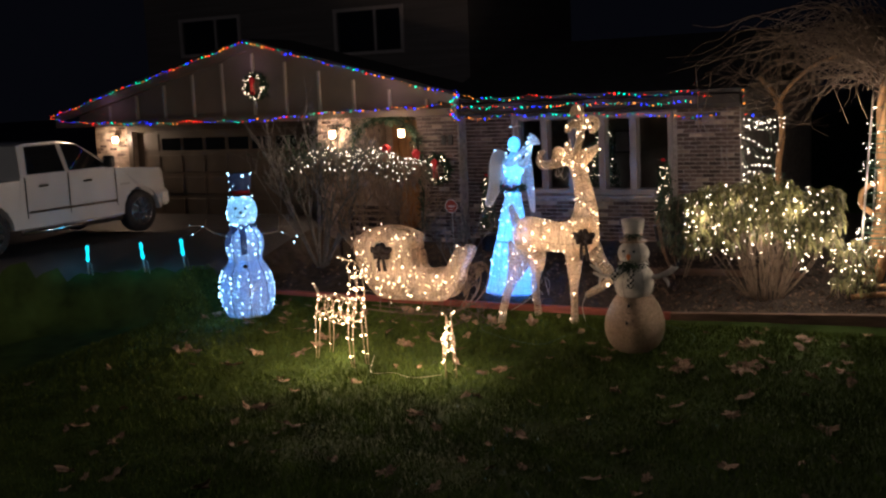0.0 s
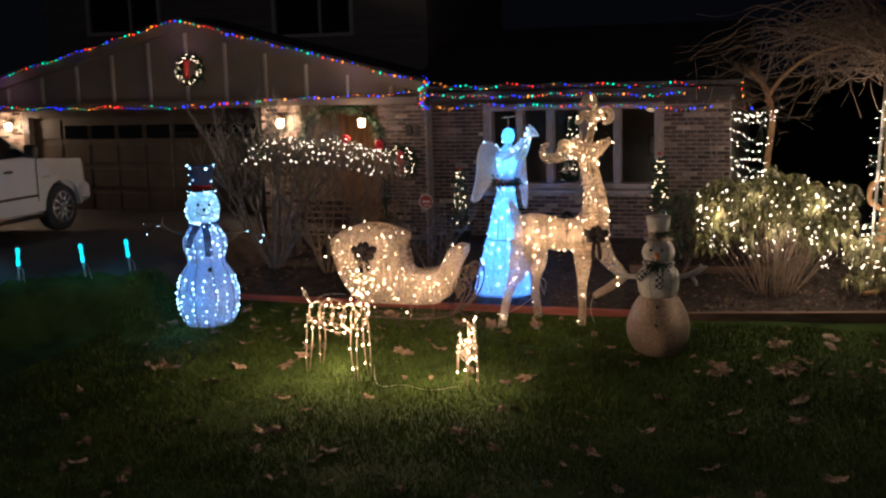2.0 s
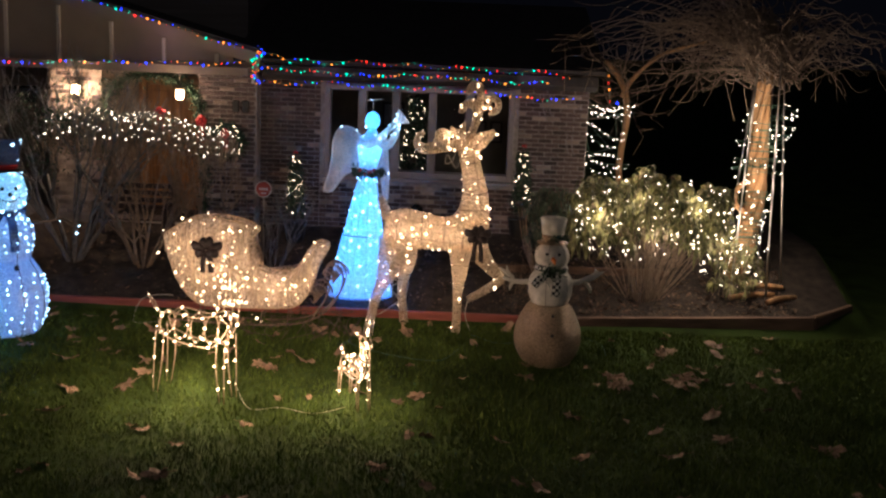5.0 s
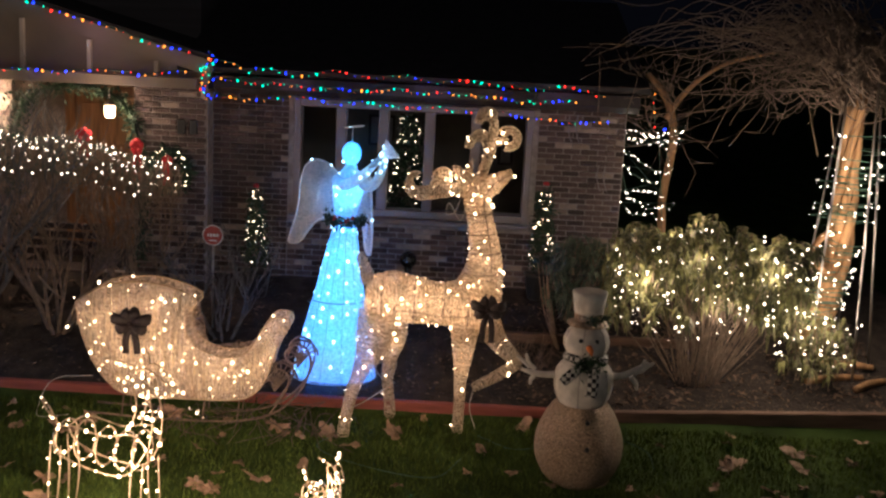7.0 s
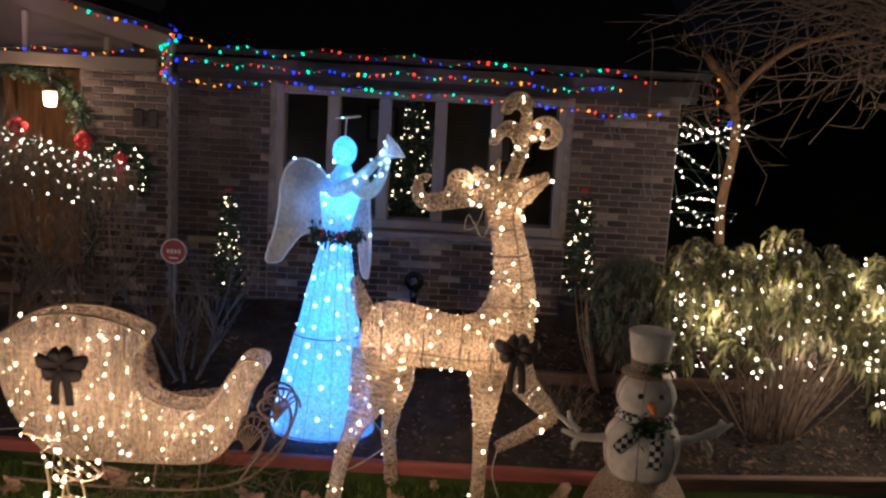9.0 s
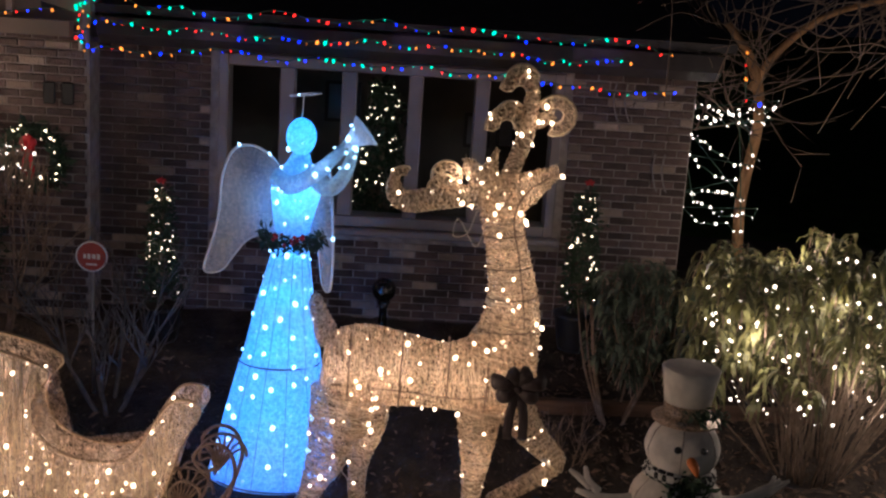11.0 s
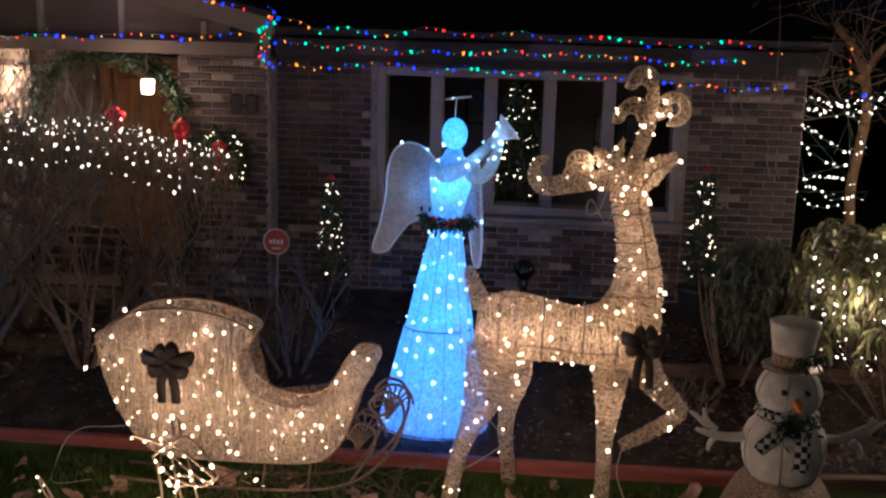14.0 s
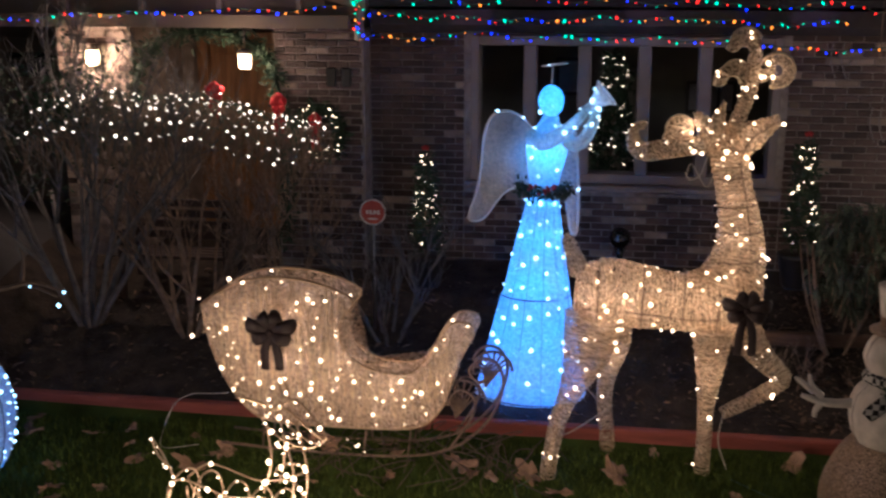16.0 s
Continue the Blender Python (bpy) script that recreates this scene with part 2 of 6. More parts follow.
def boxes(*pairs, bevel=0.0):
    bm = bmesh.new()
    for p in pairs:
        box(bm, p[0], p[1], bevel=bevel)
    return bm


def rings(bm, loops, mi=0, cap=True):
    made = [[bm.verts.new(p) for p in lp] for lp in loops]
    for a, b in zip(made, made[1:]):
        k = len(a)
        for i in range(k):
            f = bm.faces.new((a[i], a[(i + 1) % k], b[(i + 1) % k], b[i]))
            f.material_index = mi
    if cap:
        for lp in (made[0][::-1], made[-1]):
            f = bm.faces.new(lp)
            f.material_index = mi
    return bm


def tube(bm, pts, r, seg=6, mi=0, flat=1.0):
    pts = [Vector(p) for p in pts]
    rs = list(r) if isinstance(r, (list, tuple)) else [r] * len(pts)
    loops, side = [], None
    for i, p in enumerate(pts):
        d = (pts[min(i + 1, len(pts) - 1)] - pts[max(i - 1, 0)])
        d = d.normalized() if d.length > 1e-9 else Vector((0, 0, 1))
        if side is None:
            side = d.cross(Vector((0, 1, 0)))
            if side.length < 0.1:
                side = d.cross(Vector((1, 0, 0)))
        side = (side - d * side.dot(d)).normalized()
        up = d.cross(side)
        loops.append([p + (side * math.cos(q) + up * math.sin(q) * flat) * rs[i] for q in [2 * math.pi * k / seg for k in range(seg)]])
    return rings(bm, loops, mi)


def curve(pts, steps=6):
    """A smooth line through the points."""
    pts = [Vector(p) for p in pts]
    ext = [pts[0] * 2 - pts[1], *pts, pts[-1] * 2 - pts[-2]]
    out = []
    for i in range(1, len(ext) - 2):
        a, b, c, d = ext[i - 1:i + 3]
        for k in range(steps):
            t = k / steps
            out.append(0.5 * ((2 * b) + (c - a) * t + (2 * a - 5 * b + 4 * c - d) * t * t + (3 * b - a - 3 * c + d) * t ** 3))
    return out + [pts[-1]]


def bend(stations, seg=12, bm=None, steps=5, mi=0, flat=1.0):
    """A round limb through (x, y, z, radius) stations, smoothed."""
    bm = bm or bmesh.new()
    p = curve([s[:3] for s in stations], steps)
    rr = curve([(s[3], 0, 0) for s in stations], steps)
    return tube(bm, p, [max(0.004, q.x) for q in rr], seg, mi, flat)


def wind(stations, bm, pitch=0.014, mi=0, flat=1.0, thick=0.0024, r_=random.Random(11)):
    """A strand wound round a limb made by bend() with the same stations."""
    p = curve([q[:3] for q in stations], 5)
    rr = curve([(q[3], 0, 0) for q in stations], 5)
    side, line, ang0 = None, [], 0.0
    for i in range(len(p) - 1):
        d = (p[min(i + 1, len(p) - 1)] - p[max(i - 1, 0)]).normalized()
        if side is None:
            side = d.cross(Vector((0, 1, 0)))
            if side.length < 0.1:
                side = d.cross(Vector((1, 0, 0)))
        side = (side - d * side.dot(d)).normalized()
        up = d.cross(side)
        steps = max(2, int((p[i + 1] - p[i]).length / pitch * 10))
        for k in range(steps):
            u = k / steps
            ang0 += 2 * math.pi / 10
            r = max(0.005, rr[i].x + (rr[i + 1].x - rr[i].x) * u) * (1.015 + 0.02 * r_.random())
            c = p[i].lerp(p[i + 1], u) + d * r_.uniform(-1, 1) * pitch * 1.2
            line.append(c + side * math.cos(ang0) * r + up * math.sin(ang0) * r * flat)
    return tube(bm, line, thick, 3, mi)


def turned(bm, profile, seg=24, mi=0, centre=(0, 0), oval=1.0):
    return rings(bm, [[(centre[0] + r * math.cos(2 * math.pi * k / seg), centre[1] + oval * r * math.sin(2 * math.pi * k / seg), z) for k in range(seg)] for z, r in profile], mi)


def ball(bm, c, r, sub=2, mi=0, scale=(1, 1, 1)):
    got = bmesh.ops.create_icosphere(bm, subdivisions=sub, radius=r, matrix=Matrix.Translation(c) @ Matrix.Diagonal((*scale, 1)))
    for f in {f for v in got["verts"] for f in v.link_faces}:
        f.material_index = mi
    return bm


def bulb_mesh(name, m, r, long=1.3):
    bm = bmesh.new()
    ball(bm, (0, 0, 0), r, 1, 0, (1, 1, long))
    return finish(bm, name, m)


BULB = {k: bulb_mesh("bulb", m, r) for k, m, r in (("warm", B_WARM, 0.008), ("white", B_WHITE, 0.0064), ("ice", B_ICE, 0.0095), ("cyan", B_CYAN, 0.011), ("small", B_WARM, 0.0055))}
BIG = [bulb_mesh("bulb", m, 0.0072, 1.6) for m in COLOURS]


def string_of(name, places, kind, label, cord=None, group="strings of lights", cordmat=CORD):
    """A string of lights: its cord, and each bulb as a part."""
    t = empty(name, label, "light string", places[0], group)
    o = Vector(places[0])
    if cord:
        bm = bmesh.new()
        tube(bm, [Vector(p) - o for p in cord], 0.004, 4)
        part("cord", bm, cordmat, t)
    vary = random.Random(len(places))
    for i, p in enumerate(places):
        ob = new("bulb", rng.choices(BIG, (4, 4, 6, 4))[0] if kind == "many" else BULB[kind])
        ob.parent = t
        ob.location = Vector(p) - o
        ob.rotation_euler = (rng.uniform(-0.8, 0.8), rng.uniform(-0.8, 0.8), 0)
        k = vary.choice((0.4, 0.55, 0.7, 0.8, 0.95, 1.15, 1.4))
        ob.scale = (k, k, k)
    return t


def on_skin(ob, count, facing=0.15, keep=lambda p: True, out=0.006):
    """Places spread over a mesh's skin, mostly where it faces the street."""
    me, m = ob.data, ob.matrix_basis
    cand = [f for f in me.polygons if (m.to_3x3() @ f.normal).y < facing and keep(m @ f.center)]
    if not cand:
        return []
    w = [f.area for f in cand]
    got, tries = [], 0
    while len(got) < count and tries < count * 30:
        tries += 1
        f = rng.choices(cand, w)[0]
        v = [me.vertices[i].co for i in f.vertices]
        a, b = rng.random(), rng.random()
        p = v[0].lerp(v[1], a).lerp(v[-1].lerp(v[-2] if len(v) > 3 else v[1], a), b)
        p = m @ (p + f.normal * out)
        if all((p - q).length > 0.022 for q in got):
            got.append(p)
    return got


def smooth01(a, b, v):
    t = min(max((v - a) / (b - a), 0.0), 1.0)
    return t * t * (3 - 2 * t)


def past_kerb(x, y):
    """How far a place lies behind the driveway's edge."""
    return y + 0.92 - (x + 6.19) * 0.76 - min(0, x + 6.3) * 1.8


def bed_end(y):
    """Where the bed stops beside the lawn: the edging turns back at a slant."""
    return 3.58 + 0.5 * min(max((y - 0.67) / 0.37, 0.0), 1.0)


def height(x, y):
    """The lie of the land: lawn, raised bed behind the edging, driveway up to the garage."""
    rise = 0.06 + 0.14 * smooth01(-3.8, -2.8, x)
    lawn = -rise * min(max(0.45 - y, 0.0), 1.65) + max(min(y + 1.2, 0.0) * 0.035, -0.2)
    bed = lawn if y < 0.62 else 0.09 + min(y - 0.62, 1.8) * 0.31
    side = smooth01(0.0, 0.35, x - bed_end(y))
    bed = bed * (1 - side) + (lawn + 0.06 * max(y - 0.62, 0) if y < 6 else bed) * side
    e = past_kerb(x, y)
    j = 1 - smooth01(-6.72, -6.3, x)
    top = (0.52 + max(0, min(e, 1.6)) * 0.2) * (1 - j) + 0.82 * j
    bank = smooth01(-0.8, 0, e)
    drive = lawn * (1 - bank) + bank * top
    k = 1 - smooth01(-5.0, -4.5, x)
    return bed * (1 - k) + drive * k



def settle(before, x, y, z):
    """Moves all that was built since to its final place."""
    for ob in bpy.data.objects:
        if ob not in before and ob.parent is None:
            ob.location += Vector((x, y, z))


# ---- the ground: one sheet, lawn, bed and driveway ----
def axis(lo, hi, a, b, step):
    far = [lo, lo * 0.6 + a * 0.4, a - 6, a - 2]
    out = [v for v in far if v < a] + [a + i * step for i in range(int((b - a) / step) + 1)]
    return out + [b + 2, b + 6, hi * 0.5, hi]


def in_drive(x, y):
    return x < -4.75 and past_kerb(x, y) > 0


def in_bed(x, y):
    return -4.75 < x < bed_end(y) and 0.63 < y < 7


gx, gy = axis(-160, 160, -12.0, 6.0, 0.15), axis(-120, 200, -11.0, 3.6, 0.12)
verts = [(x, y, height(x, y) + (0.012 * noise.noise(Vector((x * 1.3, y * 1.3, 0))) if not in_drive(x, y) else 0)) for y in gy for x in gx]
faces, mids = [], []
for j in range(len(gy) - 1):
    for i in range(len(gx) - 1):
        k = j * len(gx) + i
        faces.append((k, k + 1, k + 1 + len(gx), k + len(gx)))
        cx, cy = (gx[i] + gx[i + 1]) / 2, (gy[j] + gy[j + 1]) / 2
        mids.append(2 if in_drive(cx, cy) else 1 if in_bed(cx, cy) else 0)
me = bpy.data.meshes.new("ground")
me.from_pydata(verts, [], faces)
for m in (GRASS, MULCH, ASPHALT):
    me.materials.append(m)
me.polygons.foreach_set("material_index", mids)
me.polygons.foreach_set("use_smooth", [True] * len(faces))
tagged(new("ground", me), "dark lawn, mulched bed and asphalt driveway at night", "ground", kind="structure")


# edging boards in front of the bed
def edging(name, a, b, m, label):
    a, b = Vector(a), Vector(b)
    d = b - a
    bm = bmesh.new()
    box(bm, (0, -0.03, -0.16), (d.length, 0.035, 0.155), bevel=0.008)
    ob = mesh_thing(name, bm, m, label, "edging", a, kind="structure", smooth=False)
    ob.rotation_euler = (0, -math.atan2(d.z, math.hypot(d.x, d.y)), math.atan2(d.y, d.x))
    return ob


edging("trim_edging_red", (-4.75, 0.64, -0.03), (-1.6, 0.61, -0.03), REDWOOD, "red-painted timber edging board along the lawn")
edging("trim_edging_red", (-1.59, 0.61, -0.03), (1.0, 0.61, -0.03), REDWOOD, "red-painted timber edging board along the lawn")
edging("trim_edging_brown", (1.01, 0.61, -0.03), (3.55, 0.67, 0.07), BROWNWOOD, "weathered brown timber edging board along the lawn")
edging("trim_edging_brown", (3.55, 0.68, 0.073), (4.07, 1.12, 0.11), BROWNWOOD, "weathered brown timber edging board turning back")
edging("trim_edging_inner", (0.3, 1.55, 0.3), (2.2, 1.6, 0.3), BROWNWOOD, "low dark timber edging inside the bed")

# ---- house ----
G, W, E0 = 2.2, 2.4, 2.9   # fronts of gable part, window wall and garage wall
house_wall = boxes(((-2.35, W, 0.2), (-1.61, W + 0.15, 2.5)), ((0.53, W, 0.2), (1.36, W + 0.15, 2.5)),
                   ((-1.61, W, 0.2), (0.53, W + 0.15, 1.24)), ((-1.61, W, 2.28), (0.53, W + 0.15, 2.5)),
                   ((1.21, W + 0.15, 0.2), (1.36, 7.0, 2.5)))
wall_south = mesh_thing("wall_south", house_wall, MORTAR, "brick front wall beside the picture window", "wall", kind="structure", smooth=False)
wall_entry = mesh_thing("wall_entry", boxes(((-3.0, G, 0.2), (-2.35, W + 0.15, 2.45)), ((-3.15, G + 0.75, 0.2), (-3.0, W + 0.6, 2.45))), MORTAR, "brick wall beside the front door with a wreath", "wall", kind="structure", smooth=False)
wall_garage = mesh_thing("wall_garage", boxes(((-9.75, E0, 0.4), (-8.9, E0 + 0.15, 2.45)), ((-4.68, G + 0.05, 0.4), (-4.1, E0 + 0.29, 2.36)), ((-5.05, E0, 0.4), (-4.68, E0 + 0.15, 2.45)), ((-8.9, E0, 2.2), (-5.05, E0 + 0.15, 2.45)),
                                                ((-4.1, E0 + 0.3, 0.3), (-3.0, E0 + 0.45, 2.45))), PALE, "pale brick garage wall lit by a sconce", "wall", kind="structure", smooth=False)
mesh_thing("wall_back", boxes(((-9.75, 7, 0.3), (1.36, 7.15, 2.5)), ((-9.75, E0 + 0.15, 0.3), (-9.6, 7, 2.5))), ROOM, "plain back walls of the house", "wall", kind="structure", smooth=False)
mesh_thing("ceiling", boxes(((-9.75, W + 0.16, 2.5), (1.36, 7.1, 2.56))), ROOM, "plain dark ceiling", "ceiling", kind="structure", smooth=False)

# upper storey
mesh_thing("wall_upper", boxes(((-8.7, 3.2, 2.55), (-7.95, 3.35, 5.2)), ((-6.7, 3.2, 2.55), (-4.92, 3.35, 5.2)), ((-3.7, 3.2, 2.55), (-2.65, 3.35, 5.2)),
                                  ((-7.95, 3.2, 2.55), (-6.7, 3.35, 3.38)), ((-7.95, 3.2, 4.0), (-6.7, 3.35, 5.2)), ((-4.92, 3.2, 2.55), (-3.7, 3.35, 3.24)), ((-4.92, 3.2, 3.94), (-3.7, 3.35, 5.2)),
                                  ((-2.8, 3.35, 2.55), (-2.65, 7, 5.2)), ((-8.7, 3.35, 2.55), (-8.55, 7, 5.2)), ((-8.7, 7, 2.5), (-2.65, 7.15, 5.2)), ((-8.9, 2.95, 5.2), (-2.45, 7.3, 5.3))), UPPER, "dim upper storey with plain siding", "wall", kind="structure", smooth=False)


def sash_window(x0, x1, z0, z1, y):
    w = empty("window_upper", "dark upper-storey sliding window with pale frame", "window", (x0, y, z0), kind="structure")
    a, b = x1 - x0, z1 - z0
    part("window_frame", boxes(((0, -0.03, 0), (0.05, 0.05, b)), ((a - 0.05, -0.03, 0), (a, 0.05, b)), ((0.05, -0.03, 0), (a - 0.05, 0.05, 0.05)), ((0.05, -0.03, b - 0.05), (a - 0.05, 0.05, b)), ((a * 0.58, -0.02, 0.05), (a * 0.58 + 0.03, 0.05, b - 0.05))), TRIM, w, smooth=False)
    part("pane", boxes(((0.05, 0.01, 0.05), (a * 0.58, 0.02, b - 0.05))), CARGLASS, w, smooth=False)
    part("pane", boxes(((a * 0.58 + 0.03, 0.01, 0.05), (a - 0.05, 0.02, b - 0.05))), CARGLASS, w, smooth=False)


sash_window(-4.92, -3.7, 3.24, 3.94, 3.2)
sash_window(-7.95, -6.7, 3.38, 4.0, 3.2)

# gable: siding face with battens, fascia boards, roof
gable_a, gable_t, gable_b = Vector((-9.75, 2.1, 2.5)), Vector((-5.75, 2.1, 3.46)), Vector((-2.3, 2.1, 2.55))
bm = bmesh.new()
rings(bm, [[(-9.3, y, 2.4), (-2.36, y, 2.4), (-2.36, y, 2.52), (-5.75, y, 3.36), (-9.3, y, 2.56)] for y in (2.14, 2.22)])
gable = mesh_thing("wall_gable", bm, SIDING, "tan board-and-batten gable lit from below", "wall", kind="structure", smooth=False)
for x in [-8.6 + 0.58 * i for i in range(11)]:
    top = 2.5 + (x + 9.75) * 0.24 if x < -5.75 else 3.46 - (x + 5.75) * 0.264
    part("batten", boxes(((x, 2.1, 2.425), (x + 0.035, 2.138, top - 0.13))), LIT_BATTEN, gable, smooth=False)
fascia = empty("trim_fascia", "dark fascia boards along the gable", "trim", (0, 0, 0), kind="structure")
for p, q in ((gable_a, gable_t), (gable_t, gable_b)):
    bm = bmesh.new()
    rings(bm, [[v + Vector((0, dy, dz)) for dy, dz in ((-0.04, -0.1), (0.04, -0.1), (0.04, 0.03), (-0.04, 0.03))] for v in (p, q)])
    part("fascia_board", bm, SIDING, fascia, smooth=False)
part("fascia_board", boxes(((-9.75, 2.05, 2.33), (-2.42, 2.13, 2.42))), SIDING, fascia, smooth=False)
part("soffit", boxes(((-9.7, 2.13, 2.36), (-2.98, E0 + 0.3, 2.398))), SIDING, fascia, smooth=False)
bm = bmesh.new()
for p, q in ((gable_a, gable_t), (gable_t, gable_b)):
    rings(bm, [[v + Vector((0, dy, dz)) for dy, dz in ((-0.06, 0.034), (5.0, 0.034), (5.0, 0.08), (-0.06, 0.08))] for v in (p, q)])
mesh_thing("roof_gable", bm, SHINGLE, "dark shingled garage roof", "roof", kind="structure", smooth=False)

# eaves over the window wall: box gutter, fascia, roof slope
eave = empty("trim_eave", "dark glossy gutter and fascia under the eave", "trim", (0, 0, 0), kind="structure")
GUTTER = mat("gutter_paint", (0.05, 0.045, 0.045), 0.16, var=0.15, bump=0.02)
bm = bmesh.new()
rings(bm, [[(x, 2.2, 2.3), (x, 2.1, 2.36), (x, 2.09, 2.46), (x, 2.12, 2.46), (x, 2.22, 2.44)] for x in (-2.28, 1.42)])
part("gutter", bm, GUTTER, eave, smooth=False)
part("fascia_board", boxes(((-2.28, 2.22, 2.3), (1.42, 2.26, 2.47))), GUTTER, eave, smooth=False)
part("soffit", boxes(((-2.35, 2.26, 2.3), (1.42, W, 2.33))), DARKPAINT, eave, smooth=False)
bm = bmesh.new()
tube(bm, curve([(-2.3, 2.14, 2.56), (-2.33, 2.12, 2.48), (-2.36, 2.14, 2.4), (-2.37, 2.16, 2.25)]), 0.035, 8)
part("downspout", bm, TRIM, eave, "pale downspout elbow at the corner")
bm = bmesh.new()
rings(bm, [[(x, 2.12, 2.48), (x, 4.7, 3.25), (x, 4.7, 3.3), (x, 2.1, 2.53)] for x in (-2.6, 1.5)])
rings(bm, [[(x, 4.7, 3.25), (x, 7.3, 2.5), (x, 7.3, 2.55), (x, 4.7, 3.3)] for x in (-2.6, 1.5)])
mesh_thing("roof_front", bm, SHINGLE, "dark shingled low roof over the window wall", "roof", kind="structure", smooth=False)

# picture window with five panes, room behind it
bay = empty("window_1", "wide five-pane picture window with pale wooden frame", "window", (-1.61, W, 1.24), kind="structure")
part("window_frame", boxes(((0, -0.035, 0), (0.06, 0.15, 1.04)), ((2.08, -0.035, 0), (2.14, 0.15, 1.04)), ((0.06, -0.035, 0), (2.08, 0.15, 0.07)), ((0.06, -0.035, 0.97), (2.08, 0.15, 1.04)), bevel=0.006), TRIM, bay, smooth=False)
part("window_sill", boxes(((-0.04, -0.09, -0.05), (2.18, -0.002, -0.004)), bevel=0.01), TRIM, bay, smooth=False)
cuts = [0.06, 0.42, 0.8, 1.215, 1.63, 2.08]
for i in range(5):
    a, b = cuts[i] + (0.045 if i else 0), cuts[i + 1] - (0.045 if i < 4 else 0)
    part("pane", boxes(((a, 0.06, 0.07), (b, 0.066, 0.97))), PANE, bay, smooth=False).visible_shadow = False
    if i:
        part("mullion", boxes(((cuts[i] - 0.045, -0.025, 0.07), (cuts[i] + 0.045, 0.12, 0.97)), bevel=0.005), TRIM, bay, smooth=False)
mesh_thing("floor_room", boxes(((-2.35, W + 0.16, 0.72), (1.2, 6.9, 0.78))), ROOM, "dark living-room floor", "floor", kind="structure", smooth=False)
mesh_thing("wall_room", boxes(((-2.3, 5.0, 0.78), (1.2, 5.1, 2.5))), ROOM, "dim living-room wall", "wall", kind="structure", smooth=False)
for x0, x1, z0, z1 in ((-1.15, -0.85, 1.6, 1.95), (0.05, 0.28, 1.45, 1.75), (0.33, 0.5, 1.45, 1.75)):
    f = empty("picture_frame", "framed picture on the dim living-room wall", "picture", (x0, 4.96, z0), "pictures")
    part("frame", boxes(((0, 0, 0), (x1 - x0, 0.035, 0.03)), ((0, 0, z1 - z0 - 0.03), (x1 - x0, 0.035, z1 - z0)), ((0, 0, 0.03), (0.03, 0.035, z1 - z0 - 0.03)), ((x1 - x0 - 0.03, 0, 0.03), (x1 - x0, 0.035, z1 - z0 - 0.03))), DARKPAINT, f, smooth=False)
    part("print", boxes(((0.03, 0.012, 0.03), (x1 - x0 - 0.03, 0.03, z1 - z0 - 0.03))), TRIM, f, smooth=False)
lamp("room_glow", (0.2, 4.2, 2.2), 0.15, WARM, 0.1)

# garage door with panels
gd = empty("door_garage", "dark brown panelled garage door, closed", "garage door", (-8.9, E0 + 0.1, 0.75), kind="structure")
part("door_leaf", boxes(((0, 0, 0), (3.85, 0.04, 1.45))), GARAGE, gd, smooth=False)
for r in range(4):
    for c in range(8):
        x, z = 0.08 + c * 0.47, 0.05 + r * 0.36
        glazed = r == 3 and c > 0
        part("pane" if glazed else "door_panel", boxes(((x, -0.016, z), (x + 0.4, -0.002, z + (0.2 if glazed else 0.28))), bevel=0.005), CARGLASS if glazed else GARAGE, gd, smooth=False)
part("door_frame", boxes(((-0.1, -0.12, 0), (-0.002, -0.02, 1.55)), ((3.852, -0.12, 0), (3.95, -0.02, 1.55)), ((0, -0.12, 1.452), (3.85, -0.02, 1.55))), DARKPAINT, gd, smooth=False)

# front door in its recess
fd = empty("door_front", "varnished oak front door with raised panels, closed", "door", (-3.95, E0 + 0.22, 0.6), kind="structure")
part("door_leaf", boxes(((0.12, 0, 0), (0.72, 0.05, 1.55))), DOORWOOD, fd, smooth=False)
for x in (0.17, 0.45):
    for z, hgt in ((0.08, 0.5), (0.66, 0.35), (1.08, 0.4)):
        part("door_panel", boxes(((x, -0.02, z), (x + 0.22, -0.002, z + hgt)), bevel=0.008), DOORWOOD, fd, smooth=False)
part("door_frame", boxes(((0.02, -0.03, 0), (0.11, 0.06, 1.65)), ((0.73, -0.03, 0), (0.82, 0.06, 1.65)), ((0.11, -0.03, 1.56), (0.73, 0.06, 1.65))), DOORWOOD, fd, smooth=False)
bm = bmesh.new()
ball(bm, (0.66, -0.04, 0.72), 0.025)
part("door_handle", bm, CHROME, fd)
mesh_thing("step", boxes(((-4.1, 2.3, 0.3), (-3.0, 3.15, 0.62)), bevel=0.01), MORTAR, "pale concrete front step", "step", kind="structure", smooth=False)


